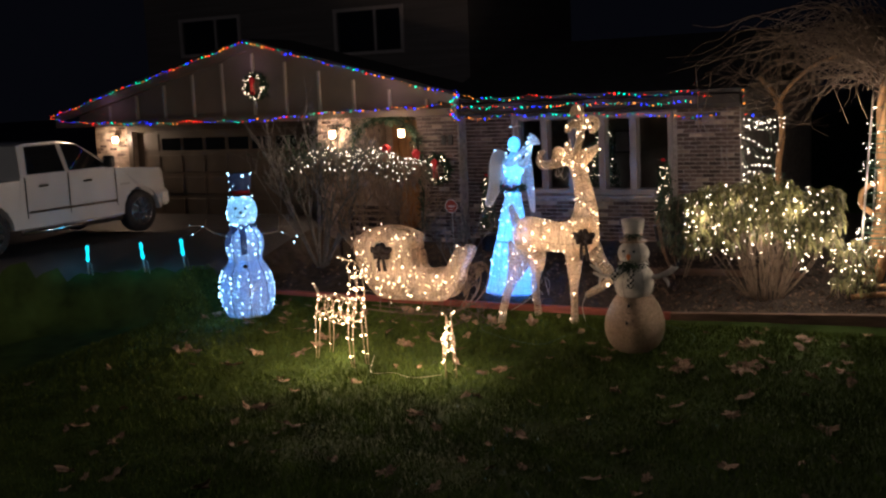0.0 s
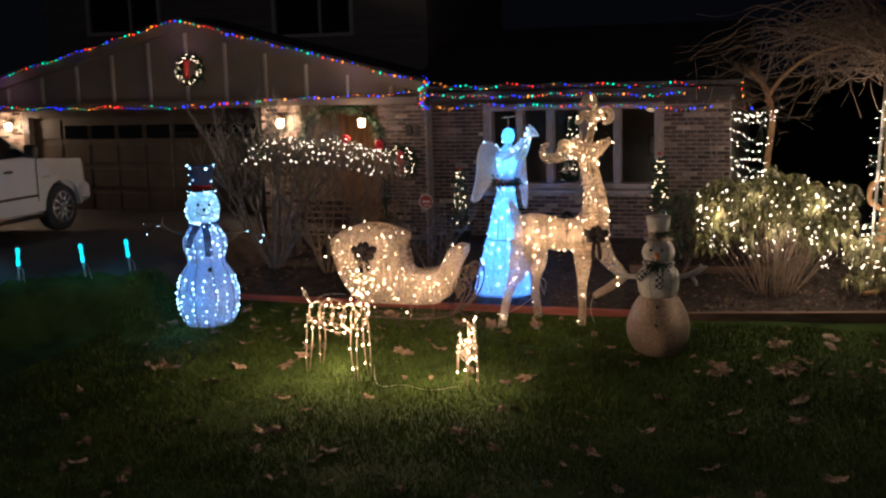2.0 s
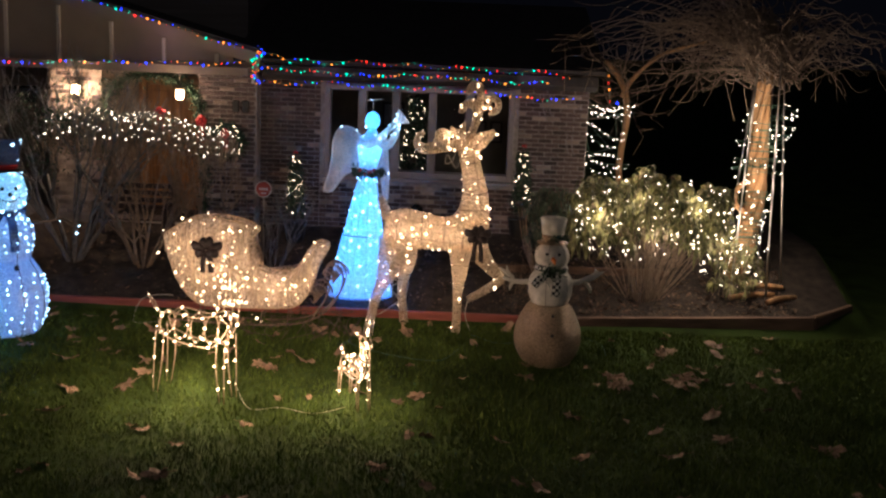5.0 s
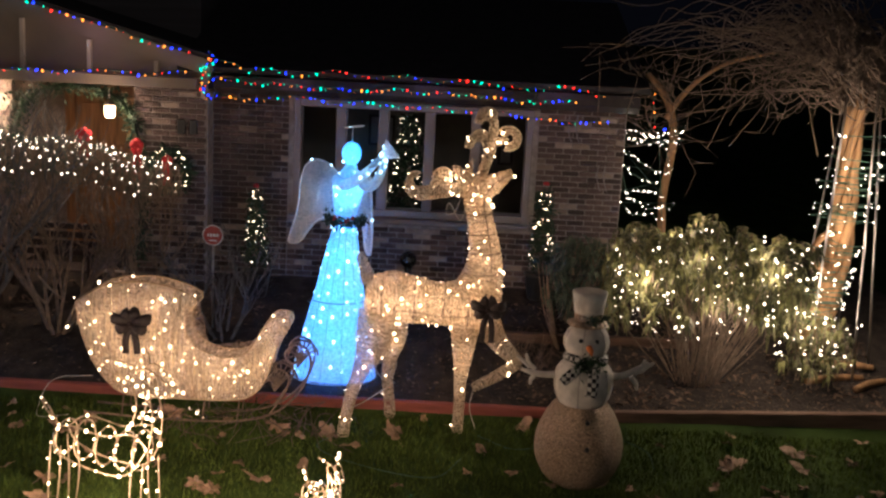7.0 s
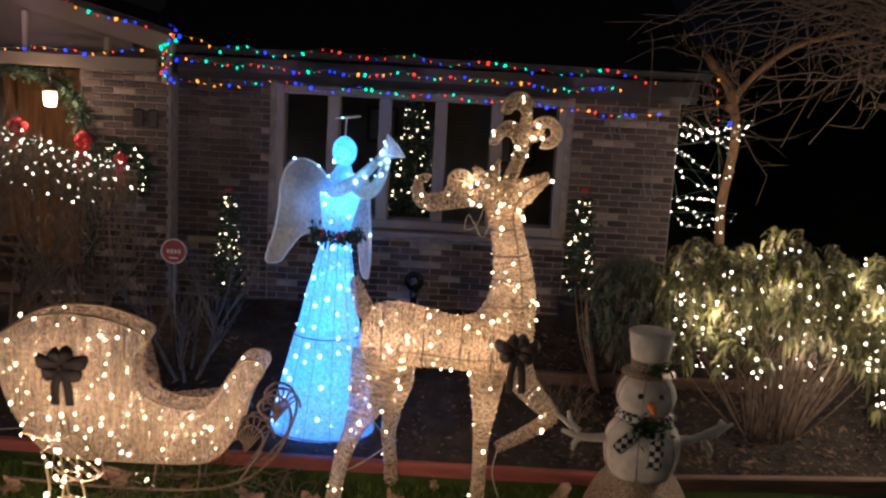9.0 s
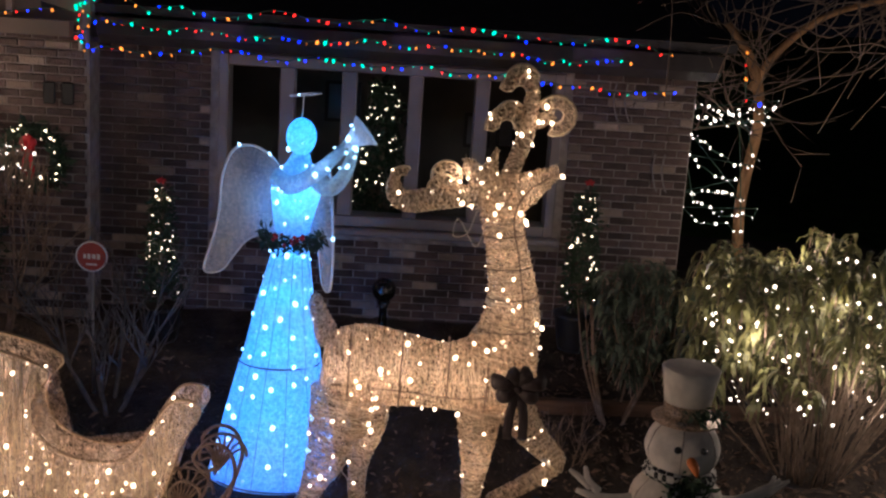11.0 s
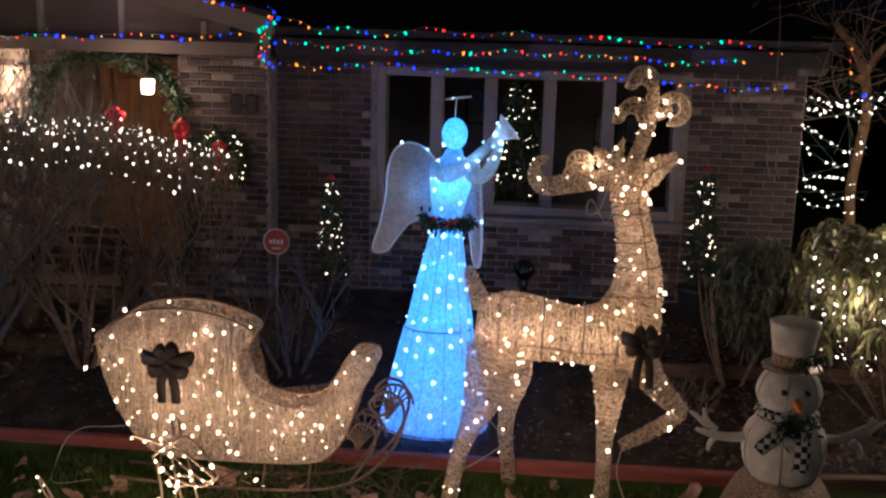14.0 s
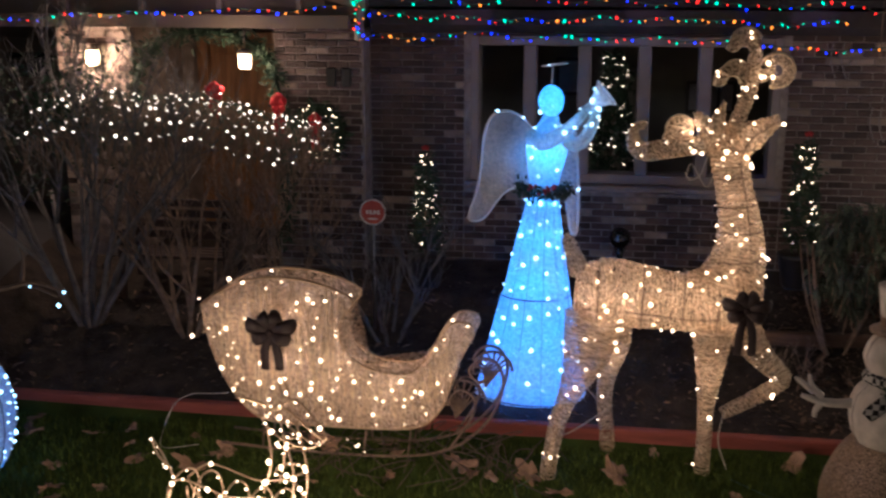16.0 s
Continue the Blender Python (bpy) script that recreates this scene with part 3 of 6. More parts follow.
# sconces
def sconce(x, y, z, label, watts):
    s = empty("wall_sconce", label, "wall lamp", (x, y, z), "wall sconces")
    part("back_plate", boxes(((-0.035, -0.015, -0.1), (0.035, 0.0, 0.1)), bevel=0.006), DARKPAINT, s, smooth=False)
    bm = bmesh.new()
    tube(bm, curve([(0, -0.01, 0.06), (0, -0.07, 0.1), (0, -0.1, 0.075)]), 0.008, 6)
    part("arm", bm, DARKPAINT, s)
    bm = bmesh.new()
    turned(bm, [(0.075, 0.012), (0.07, 0.05), (0.06, 0.055)], 12, centre=(0, -0.1))
    part("cap", bm, DARKPAINT, s)
    bm = bmesh.new()
    turned(bm, [(-0.05, 0.03), (-0.03, 0.045), (0.02, 0.05), (0.055, 0.045)], 12, centre=(0, -0.1))
    part("globe", bm, B_SCONCE, s, "glowing frosted glass globe")
    lamp("sconce_light", (x, y - 0.2, z - 0.0), watts, WARM, 0.05)
    return s


sconce(-9.2, E0, 2.08, "lit wall lantern on the pale brick beside the garage", 14)
sconce(-4.36, G + 0.05, 2.1, "lit wall lantern on the pale brick between garage and door", 24)
hl = empty("hanging_lantern", "lit glass lantern hanging before the oak front door", "lantern", (-3.18, 2.08, 2.1))
bm = bmesh.new()
tube(bm, [(0, 0, 0.08), (0, 0, 0.26)], 0.006, 6)
part("rod", bm, DARKPAINT, hl)
bm = bmesh.new()
turned(bm, [(0.05, 0.05), (0.065, 0.055), (0.09, 0.015)], 12)
part("cap", bm, DARKPAINT, hl)
bm = bmesh.new()
turned(bm, [(-0.055, 0.03), (-0.045, 0.042), (0.03, 0.046), (0.05, 0.042)], 12)
part("globe", bm, B_SCONCE, hl, "glowing frosted glass globe")
lamp("lantern_light", (-3.18, 1.96, 2.06), 9, WARM, 0.05)

# ---- the large reindeer ----
def reindeer():
    o = Vector((-0.3, 0.2, 0.0))
    bm = bmesh.new()

    def L(*s, pitch=0.016, **k):
        st = [(x - o.x, y, z, r) for x, y, z, r in s]
        bend(st, bm=bm, **k)
        wind(st, bm, pitch, mi=2, flat=k.get("flat", 1.0))

    def palm(x, y, z, r, a0, a1):
        """A curled antler palm: a crescent of thread between two bent wires, ribs across."""
        n_ = 12
        arc = [radians(a0 + (a1 - a0) * i / n_) for i in range(n_ + 1)]
        at = lambda q, k: Vector((x - o.x + r * k * math.cos(q), y, z + r * k * math.sin(q)))
        for dy in (-0.012, 0.012):
            row = [(bm.verts.new(at(q, 0.4) + Vector((0, dy, 0))), bm.verts.new(at(q, 1.0) + Vector((0, dy, 0)))) for q in arc]
            for p, q in zip(row, row[1:]):
                bm.faces.new((p[0], p[1], q[1], q[0]))
        for k, w in ((1.0, 0.009), (0.4, 0.006)):
            tube(bm, [at(q, k) for q in arc], w, 5, 2)
        for q in arc[::2]:
            tube(bm, [at(q, 0.4), at(q + 0.12, 0.72) - Vector((0, 0.014, 0)), at(q, 1.0)], 0.0035, 4, 2)
        tube(bm, [at(q, 0.7) for q in arc], 0.004, 4, 1)

    # trunk, neck and head
    L((-0.79, 0, 0.99, 0.09), (-0.73, 0, 0.985, 0.165), (-0.6, 0, 0.99, 0.2), (-0.42, 0, 0.98, 0.18), (-0.22, 0, 0.96, 0.162), (-0.02, 0, 0.975, 0.2), (0.12, 0, 1.0, 0.165), (0.21, 0, 1.03, 0.06), seg=20, flat=0.75)
    L((0.04, 0, 1.06, 0.19), (0.08, 0, 1.22, 0.145), (0.08, 0, 1.37, 0.118), (0.055, 0, 1.51, 0.103), (0.025, 0, 1.64, 0.095), (0.0, 0, 1.77, 0.1), (-0.03, 0, 1.86, 0.07), seg=16, flat=0.85)
    L((-0.11, 0, 1.83, 0.055), (-0.03, 0, 1.825, 0.11), (0.08, 0, 1.865, 0.088), (0.165, 0, 1.92, 0.055), (0.245, 0, 1.972, 0.026), seg=14, flat=0.75)
    for y, x1, x2, z2 in ((-0.06, -0.08, -0.05, 2.06), (0.06, -0.15, -0.18, 1.99)):
        L((-0.08, y * 0.8, 1.85, 0.04), (x1, y * 1.3, 1.945, 0.042), (x2, y * 1.5, z2, 0.008), seg=8, flat=0.6)
    L((-0.76, 0, 1.1, 0.06), (-0.8, 0, 1.2, 0.046), (-0.83, 0, 1.28, 0.036), (-0.838, 0, 1.325, 0.012), seg=8)
    # legs
    L((-0.04, -0.08, 0.84, 0.115), (-0.04, -0.09, 0.64, 0.08), (-0.05, -0.09, 0.42, 0.048), (-0.05, -0.09, 0.2, 0.04), (-0.055, -0.09, 0.0, 0.044), seg=10)
    L((0.1, 0.07, 0.86, 0.12), (0.21, 0.06, 0.69, 0.078), (0.325, 0.05, 0.575, 0.058), (0.365, 0.05, 0.52, 0.046), (0.275, 0.05, 0.44, 0.044), (0.15, 0.05, 0.36, 0.04), (0.05, 0.05, 0.3, 0.034), seg=10)
    L((-0.62, 0.08, 0.88, 0.16), (-0.575, 0.1, 0.67, 0.105), (-0.595, 0.1, 0.49, 0.056), (-0.605, 0.1, 0.32, 0.043), (-0.585, 0.1, 0.14, 0.04), (-0.575, 0.1, 0.0, 0.044), seg=10)
    L((-0.67, -0.08, 0.88, 0.165), (-0.72, -0.11, 0.64, 0.12), (-0.79, -0.14, 0.46, 0.064), (-0.85, -0.16, 0.3, 0.047), (-0.885, -0.2, 0.12, 0.042), (-0.905, -0.22, -0.03, 0.046), seg=10)
    # antlers
    L((-0.01, -0.05, 1.88, 0.036), (0.035, -0.06, 2.0, 0.038), (0.075, -0.07, 2.14, 0.038), (0.09, -0.07, 2.28, 0.036), (0.085, -0.07, 2.41, 0.018), seg=8)
    L((-0.06, 0.07, 1.83, 0.045), (-0.19, 0.09, 1.81, 0.052), (-0.33, 0.1, 1.785, 0.055), (-0.45, 0.1, 1.77, 0.05), (-0.505, 0.1, 1.83, 0.038), (-0.49, 0.1, 1.9, 0.018), seg=8)
    L((0.09, -0.07, 2.17, 0.022), (0.14, -0.07, 2.2, 0.03), (0.19, -0.07, 2.23, 0.02), seg=6)
    palm(0.2, -0.07, 2.225, 0.088, 150, -110)
    palm(-0.015, -0.065, 2.16, 0.092, -10, 190)
    palm(-0.0, -0.065, 2.205, 0.07, 0, 180)
    palm(0.03, -0.07, 2.315, 0.085, 5, 170)
    palm(0.04, -0.07, 2.365, 0.075, 20, 200)
    palm(-0.26, 0.09, 1.9, 0.07, -10, 190)
    palm(-0.27, 0.09, 1.83, 0.075, 10, 170)
    palm(-0.46, 0.1, 1.87, 0.06, 60, 250)
    # frame wires show through as dark lines
    for x, r in ((-0.66, 0.195), (-0.42, 0.186), (-0.2, 0.168), (-0.02, 0.207), (0.1, 0.18)):
        tube(bm, [(x - o.x + 0.004 * math.sin(q), r * 0.77 * math.cos(q), 0.982 + r * math.sin(q)) for q in [2 * math.pi * i / 20 for i in range(21)]], 0.004, 4, 1)
    for z, r, x in ((1.22, 0.15, 0.08), (1.37, 0.122, 0.08), (1.51, 0.107, 0.055), (1.66, 0.099, 0.022)):
        tube(bm, [(x - o.x + r * math.cos(q), r * 0.87 * math.sin(q), z + 0.01 * math.cos(q)) for q in [2 * math.pi * i / 16 for i in range(17)]], 0.0035, 4, 1)
    for y in (-0.07, 0.07):
        tube(bm, curve([(0.14 - o.x, y * 1.6, 1.08), (0.13 - o.x, y * 1.5, 1.3), (0.09 - o.x, y * 1.3, 1.55), (0.05 - o.x, y * 1.25, 1.75), (0.1 - o.x, y * 1.0, 1.87), (0.2 - o.x, y * 0.5, 1.94)], 4), 0.0035, 4, 1)
        tube(bm, curve([(-0.74 - o.x, y * 1.8, 0.93), (-0.4 - o.x, y * 2.0, 0.92), (-0.1 - o.x, y * 2.1, 0.9), (0.15 - o.x, y * 1.8, 0.95)], 4), 0.0035, 4, 1)
        tube(bm, curve([(-0.7 - o.x, y * 1.8, 1.08), (-0.55 - o.x, y * 2.1, 0.9), (-0.63 - o.x, y * 2.2, 0.7)], 4), 0.0035, 4, 1)
    return mesh_thing("reindeer_figure", bm, [GOLD, BRONZE, STRAND], "large glowing gold thread reindeer figure with raised head", "reindeer figure", o)


before = set(bpy.data.objects)
deer = reindeer()
string_of("light_string", on_skin(deer, 135) + on_skin(deer, 22, keep=lambda p: 1.72 < p.z < 2.0 and p.x > -0.2) + on_skin(deer, 14, keep=lambda p: p.z > 1.74 and abs(p.x - 0.08) > 0.2 or p.z > 2.05), "warm", "warm white bulbs all over the gold reindeer")
for x, z, w in ((-0.65, 0.95, 1.3), (-0.45, 0.95, 1.1), (-0.22, 0.94, 1.1), (0.03, 0.98, 1.5), (0.1, 1.25, 0.75), (0.08, 1.5, 0.55), (0.07, 1.75, 0.6), (0.12, 1.86, 0.35), (-0.56, 0.62, 0.5), (-0.03, 0.6, 0.4)):
    lamp("reindeer_light", (x, 0.2 + (0.1 if z == 0.62 else -0.09 if z == 0.6 else 0), z), 0.9 * w, WARM, 0.03)
for x, z, w in ((-0.6, 0.95, 0.9), (-0.15, 0.95, 0.9), (0.12, 1.35, 0.5), (0.1, 1.8, 0.35), (-0.7, 0.45, 0.5), (-0.05, 0.4, 0.6), (0.2, 0.55, 0.4)):
    lamp("reindeer_light", (x, -0.12, z), w, WARM, 0.05)
lamp("reindeer_light", (-0.2, 0.22, 1.92), 0.6, WARM, 0.03)
lamp("reindeer_light", (0.16, 0.02, 2.2), 0.6, WARM, 0.03)
settle(before, 0.02, 0.26, -0.01)


def bow(x, y, z, size, m, label, tails=True, group="bows", hang=1.5, wide=1.0):
    t = empty("ribbon_bow", label, "bow", (x, y, z), group)
    for sx, lift in ((-1, 0.25), (1, 0.25), (-0.75, -0.2), (0.75, -0.2), (-0.4, 0.55), (0.4, 0.6)):
        c = [(0, 0, 0), (0.45 * sx * wide, -0.22, lift * 0.9), (0.85 * sx * wide, -0.1, lift * 1.1), (0.8 * sx * wide, 0.1, lift * 0.5), (0, 0.02, 0)]
        pts = curve([Vector(q) * size for q in c], 4)
        bm = bmesh.new()
        tube(bm, pts, [size * (0.1 + 0.2 * math.sin(math.pi * i / (len(pts) - 1))) for i in range(len(pts))], 6, flat=0.35)
        part("loop", bm, m, t)
    bm = bmesh.new()
    ball(bm, (0, -0.05 * size, 0), 0.18 * size, 1)
    part("knot", bm, m, t)
    if tails:
        for sx in (-0.22, 0.25):
            bm = bmesh.new()
            tube(bm, curve([Vector((0, 0, 0)), Vector((sx, -0.1, -0.47 * hang)) * size, Vector((sx * 1.2, 0.0, -hang)) * size]), 0.17 * size, 6, flat=0.2)
            part("tail", bm, m, t)
    return t


bow(0.14, 0.27, 0.97, 0.13, WINE, "dark wine-red ribbon bow on the reindeer's chest", hang=1.9)


# ---- sleigh ----
def inside(x, z, poly):
    hit = False
    for (x0, z0), (x1, z1) in zip(poly, poly[1:] + poly[:1]):
        if (z0 > z) != (z1 > z) and x < x0 + (x1 - x0) * (z - z0) / (z1 - z0):
            hit = not hit
    return hit


SLEIGH_SIDE = []


def sleigh():
    t = empty("sleigh", "champagne thread sleigh ornament with high curved back, standing on the lawn", "sleigh", (-2.0, 0.0, 0.0))
    line = [(-2.83, 0.93), (-2.62, 1.07), (-2.39, 1.115), (-2.15, 1.09), (-1.95, 1.0), (-2.0, 0.9), (-2.03, 0.77), (-1.97, 0.65), (-1.86, 0.58), (-1.72, 0.555), (-1.6, 0.58), (-1.52, 0.67), (-1.45, 0.8),
            (-1.38, 0.885), (-1.29, 0.885), (-1.265, 0.83), (-1.31, 0.74), (-1.37, 0.6), (-1.42, 0.42), (-1.5, 0.29), (-1.63, 0.22), (-2.0, 0.205), (-2.44, 0.215), (-2.6, 0.31), (-2.72, 0.5), (-2.8, 0.74)]
    line = [(x, 0.21 + (z - 0.21) * 0.955) for x, z in line]
    ring = curve([(x + 2.0, 0, z) for x, z in line] + [(line[0][0] + 2.0, 0, line[0][1])], 3)[:-1]
    mid = Vector((-0.25, 0, 0.55))
    for y in (0.0, 0.22):
        bm = bmesh.new()
        n = len(ring)
        for dy in (0.0, 0.018):
            outer = [bm.verts.new((p.x, y + dy, p.z)) for p in ring]
            bm.faces.new(outer)
        bm.verts.ensure_lookup_table()
        for i in range(n):
            bm.faces.new((bm.verts[i], bm.verts[(i + 1) % n], bm.verts[n + (i + 1) % n], bm.verts[n + i]))
        bmesh.ops.triangulate(bm, faces=[f for f in bm.faces if len(f.verts) > 4])
        part("side_panel", bm, SLEIGHM, t, smooth=False)
    # strands wound over the sides, mostly upright
    r_ = random.Random(4)
    flat_ring = [(p.x, p.z) for p in ring]
    SLEIGH_SIDE.extend(flat_ring)
    for y in (-0.004, 0.242):
        bm = bmesh.new()
        for _ in range(560):
            x = r_.uniform(-0.82, 0.72)
            lean_x = r_.gauss(0, 0.05)
            zs = []
            for (x0, z0), (x1, z1) in zip(flat_ring, flat_ring[1:] + flat_ring[:1]):
                if (x0 - x) * (x1 - x) < 0:
                    zs.append(z0 + (z1 - z0) * (x - x0) / (x1 - x0))
            zs.sort()
            for lo, hi in zip(zs[::2], zs[1::2]):
                a, b = r_.uniform(lo, hi), r_.uniform(lo, hi)
                if abs(a - b) > 0.05:
                    tube(bm, [(x - lean_x * 0.4, y, a), (x + lean_x * 0.3, y + r_.uniform(-0.006, 0.004), (a + b) / 2), (x + lean_x * 0.4, y, b)], 0.0024, 3)
        for _ in range(420):
            x, z = r_.uniform(-0.8, 0.7), r_.uniform(0.22, 1.08)
            a = r_.choice((r_.gauss(0, 0.35), r_.gauss(1.57, 0.5)))
            l_ = r_.uniform(0.04, 0.14)
            dx, dz = l_ * math.cos(a), l_ * math.sin(a)
            if inside(x, z, flat_ring) and inside(x + dx, z + dz, flat_ring):
                tube(bm, [(x, y - 0.003, z), (x + dx * 0.5, y - r_.uniform(0, 0.006), z + dz * 0.5 + r_.uniform(-0.01, 0.01)), (x + dx, y - 0.003, z + dz)], 0.0022, 3)
        part("thread", bm, STRAND, t, "upright wound champagne thread")
    # curved floor and back between the sides
    bm = bmesh.new()
    k0, k1 = int(len(ring) * 0.56), len(ring)
    run = ring[k0:k1] + [ring[0]]
    rings(bm, [[(p.x, 0.02, p.z + 0.004), (p.x, 0.218, p.z + 0.004), (p.x, 0.218, p.z + 0.018), (p.x, 0.02, p.z + 0.018)] for p in run])
    part("floor_shell", bm, SLEIGHM, t, smooth=False)
    for y in (0.009, 0.229):
        bm = bmesh.new()
        tube(bm, [(p.x, y, p.z) for p in ring] + [(ring[0].x, y, ring[0].z)], 0.009, 5)
        part("rim_wire", bm, WIRE, t)
        bm = bmesh.new()
        tube(bm, curve([(-0.75, y, 0.06), (-0.3, y, 0.04), (0.3, y, 0.045), (0.62, y, 0.12), (0.82, y, 0.3), (0.9, y, 0.5), (0.87, y, 0.63), (0.78, y, 0.66), (0.71, y, 0.59), (0.76, y, 0.52), (0.82, y, 0.55)], 5), 0.009, 6)
        tube(bm, curve([(0.6, y, 0.11), (0.72, y, 0.3), (0.74, y, 0.42), (0.66, y, 0.47), (0.6, y, 0.4), (0.65, y, 0.34)], 5), 0.008, 6)
        part("runner", bm, BRONZE, t, "bronze scrolled runner")
        for x, z in ((-0.5, 0.23), (0.1, 0.2), (0.36, 0.22)):
            bm = bmesh.new()
            tube(bm, [(x, y, 0.045), (x + 0.02, y, z)], 0.006, 5)
            part("strut", bm, BRONZE, t)
    # fan scrolls at the prow
    for cx, cz, r in ((0.83, 0.56, 0.11), (0.66, 0.36, 0.13)):
        for k in range(9):
            a = radians(20 + k * 22)
            bm = bmesh.new()
            tube(bm, curve([(cx - 0.04, 0.11, cz - 0.1), (cx + r * 0.5 * math.cos(a), 0.11, cz + r * 0.5 * math.sin(a)), (cx + r * math.cos(a), 0.11, cz + r * math.sin(a))], 3), 0.006, 4)
            part("scroll_rib", bm, BRONZE, t)
        bm = bmesh.new()
        tube(bm, [(cx + r * math.cos(radians(a)), 0.11, cz + r * math.sin(radians(a))) for a in range(0, 210, 15)], 0.008, 4)
        part("prow_scroll", bm, BRONZE, t, "bronze wire scroll at the prow")
    return t


before = set(bpy.data.objects)
sl = sleigh()
places = []
while len(places) < 88:
    x, z = rng.uniform(-0.82, 0.72), rng.uniform(0.22, 1.1)
    if inside(x, z, SLEIGH_SIDE) and all((Vector((x - 2.0, -0.014, z)) - q).length > 0.03 for q in places):
        places.append(Vector((x - 2.0, -0.014, z)))
places += [Vector((-2.0, 0, 0)) + Vector(q) for q in ((-0.4, -0.01, 1.12), (-0.65, -0.01, 1.06), (-0.83, -0.02, 0.94), (0.05, -0.01, 1.0), (-0.04, -0.02, 0.76), (-0.88, -0.03, 0.72), (0.02, -0.04, 0.15), (0.08, -0.05, 0.12), (0.12, -0.04, 0.08), (-0.3, -0.04, 0.16), (0.62, -0.01, 0.88), (0.7, -0.01, 0.85))]
string_of("light_string", places, "warm", "warm white bulbs over the thread sleigh")
for x, z, w in ((-2.6, 0.8, 1.6), (-2.3, 0.85, 1.7), (-2.45, 0.5, 1.6), (-2.1, 0.5, 1.3), (-1.75, 0.4, 1.0), (-1.5, 0.45, 0.8), (-1.4, 0.7, 0.5)):
    lamp("sleigh_light", (x, 0.12, z), w * 0.85, WARM, 0.03)
for x, z, w in ((-2.6, 0.75, 0.8), (-2.3, 0.5, 0.9), (-1.8, 0.35, 0.8), (-1.45, 0.6, 0.5)):
    lamp("sleigh_light", (x, -0.22, z), w, WARM, 0.05)
bow(-2.41, -0.04, 0.77, 0.15, WINE, "dark wine-red ribbon bow on the side of the sleigh")
settle(before, -0.04, 0.25, -0.03)


# ---- angel ----
def angel():
    o = Vector((-1.0, 1.0, 0.16))
    bm = bmesh.new()
    prof = [(-1.055, 0.16, 0.335), (-1.053, 0.3, 0.305), (-1.045, 0.5, 0.265), (-1.035, 0.79, 0.205), (-1.03, 0.8, 0.2), (-1.02, 1.1, 0.145), (-1.005, 1.35, 0.095), (-1.0, 1.45, 0.08), (-0.995, 1.55, 0.1), (-0.985, 1.68, 0.125), (-0.98, 1.76, 0.115), (-0.975, 1.82, 0.06), (-0.97, 1.86, 0.045)]
    rings(bm, [[(cx - o.x + r * math.cos(q) * (1 + 0.03 * math.sin(6 * q)), 0.75 * r * math.sin(q), z - o.z) for q in [2 * math.pi * k / 36 for k in range(36)]] for cx, z, r in prof])
    ball(bm, (-0.97 - o.x, 0, 1.945 - o.z), 0.075, 3, 0, (1, 1, 1.25))
    for z, r in ((0.79, 0.207), (0.17, 0.34)):
        tube(bm, [(-1.04 + (0.02 if z > 1 else 0) - o.x + r * math.cos(q), 0.75 * r * math.sin(q), z - o.z) for q in [2 * math.pi * k / 30 for k in range(31)]], 0.004, 4, 2)
    for q in range(200, 341, 28):
        c, s = math.cos(radians(q)), math.sin(radians(q))
        tube(bm, [(cx - o.x + r * 1.01 * c, 0.75 * r * 1.01 * s, z - o.z) for cx, z, r in prof[:8]], 0.0012, 4, 2)
    bend([(-1.08 - o.x, -0.03, 1.745 - o.z, 0.045), (-1.0 - o.x, -0.1, 1.72 - o.z, 0.045), (-0.88 - o.x, -0.13, 1.79 - o.z, 0.04), (-0.74 - o.x, -0.12, 1.93 - o.z, 0.025)], 8, bm)
    bend([(-0.9 - o.x, -0.02, 1.74 - o.z, 0.045), (-0.81 - o.x, -0.09, 1.71 - o.z, 0.04), (-0.74 - o.x, -0.13, 1.8 - o.z, 0.035), (-0.7 - o.x, -0.12, 1.93 - o.z, 0.022)], 8, bm)
    bend([(-0.8 - o.x, -0.12, 1.88 - o.z, 0.02), (-0.73 - o.x, -0.12, 1.94 - o.z, 0.03), (-0.68 - o.x, -0.12, 1.985 - o.z, 0.06), (-0.65 - o.x, -0.12, 2.01 - o.z, 0.09)], 12, bm, mi=1)
    # wings: thin curved mesh leaves
    for pts, y in (([(-1.06, 1.74), (-1.14, 1.83), (-1.24, 1.87), (-1.33, 1.83), (-1.38, 1.7), (-1.39, 1.55), (-1.42, 1.38), (-1.47, 1.2), (-1.38, 1.2), (-1.31, 1.29), (-1.24, 1.38), (-1.15, 1.42), (-1.08, 1.44)], 0.12),
                   ([(-0.93, 1.72), (-0.87, 1.8), (-0.83, 1.74), (-0.81, 1.5), (-0.8, 1.3), (-0.81, 1.13), (-0.85, 1.16), (-0.88, 1.35), (-0.93, 1.46)], 0.14)):
        ring = curve([(x - o.x, 0, z - o.z) for x, z in pts + pts[:1]], 4)[:-1]
        rings(bm, [[(p.x, y + dy + 0.25 * abs(p.x + 0.02) ** 1.5, p.z) for p in ring] for dy in (0, 0.012)], 1)
        tube(bm, [(p.x, y - 0.002 + 0.25 * abs(p.x + 0.02) ** 1.5, p.z) for p in ring + ring[:1]], 0.007, 5, 3)
    # halo on its stem
    tube(bm, [(-0.97 - o.x, 0, 2.03 - o.z), (-0.965 - o.x, 0, 2.15 - o.z)], 0.004, 4, 3)
    tube(bm, [(-0.955 - o.x + 0.075 * math.cos(q), 0.06 * math.sin(q), 2.152 - o.z + 0.01 * math.cos(q)) for q in [2 * math.pi * k / 16 for k in range(17)]], 0.004, 4, 3)
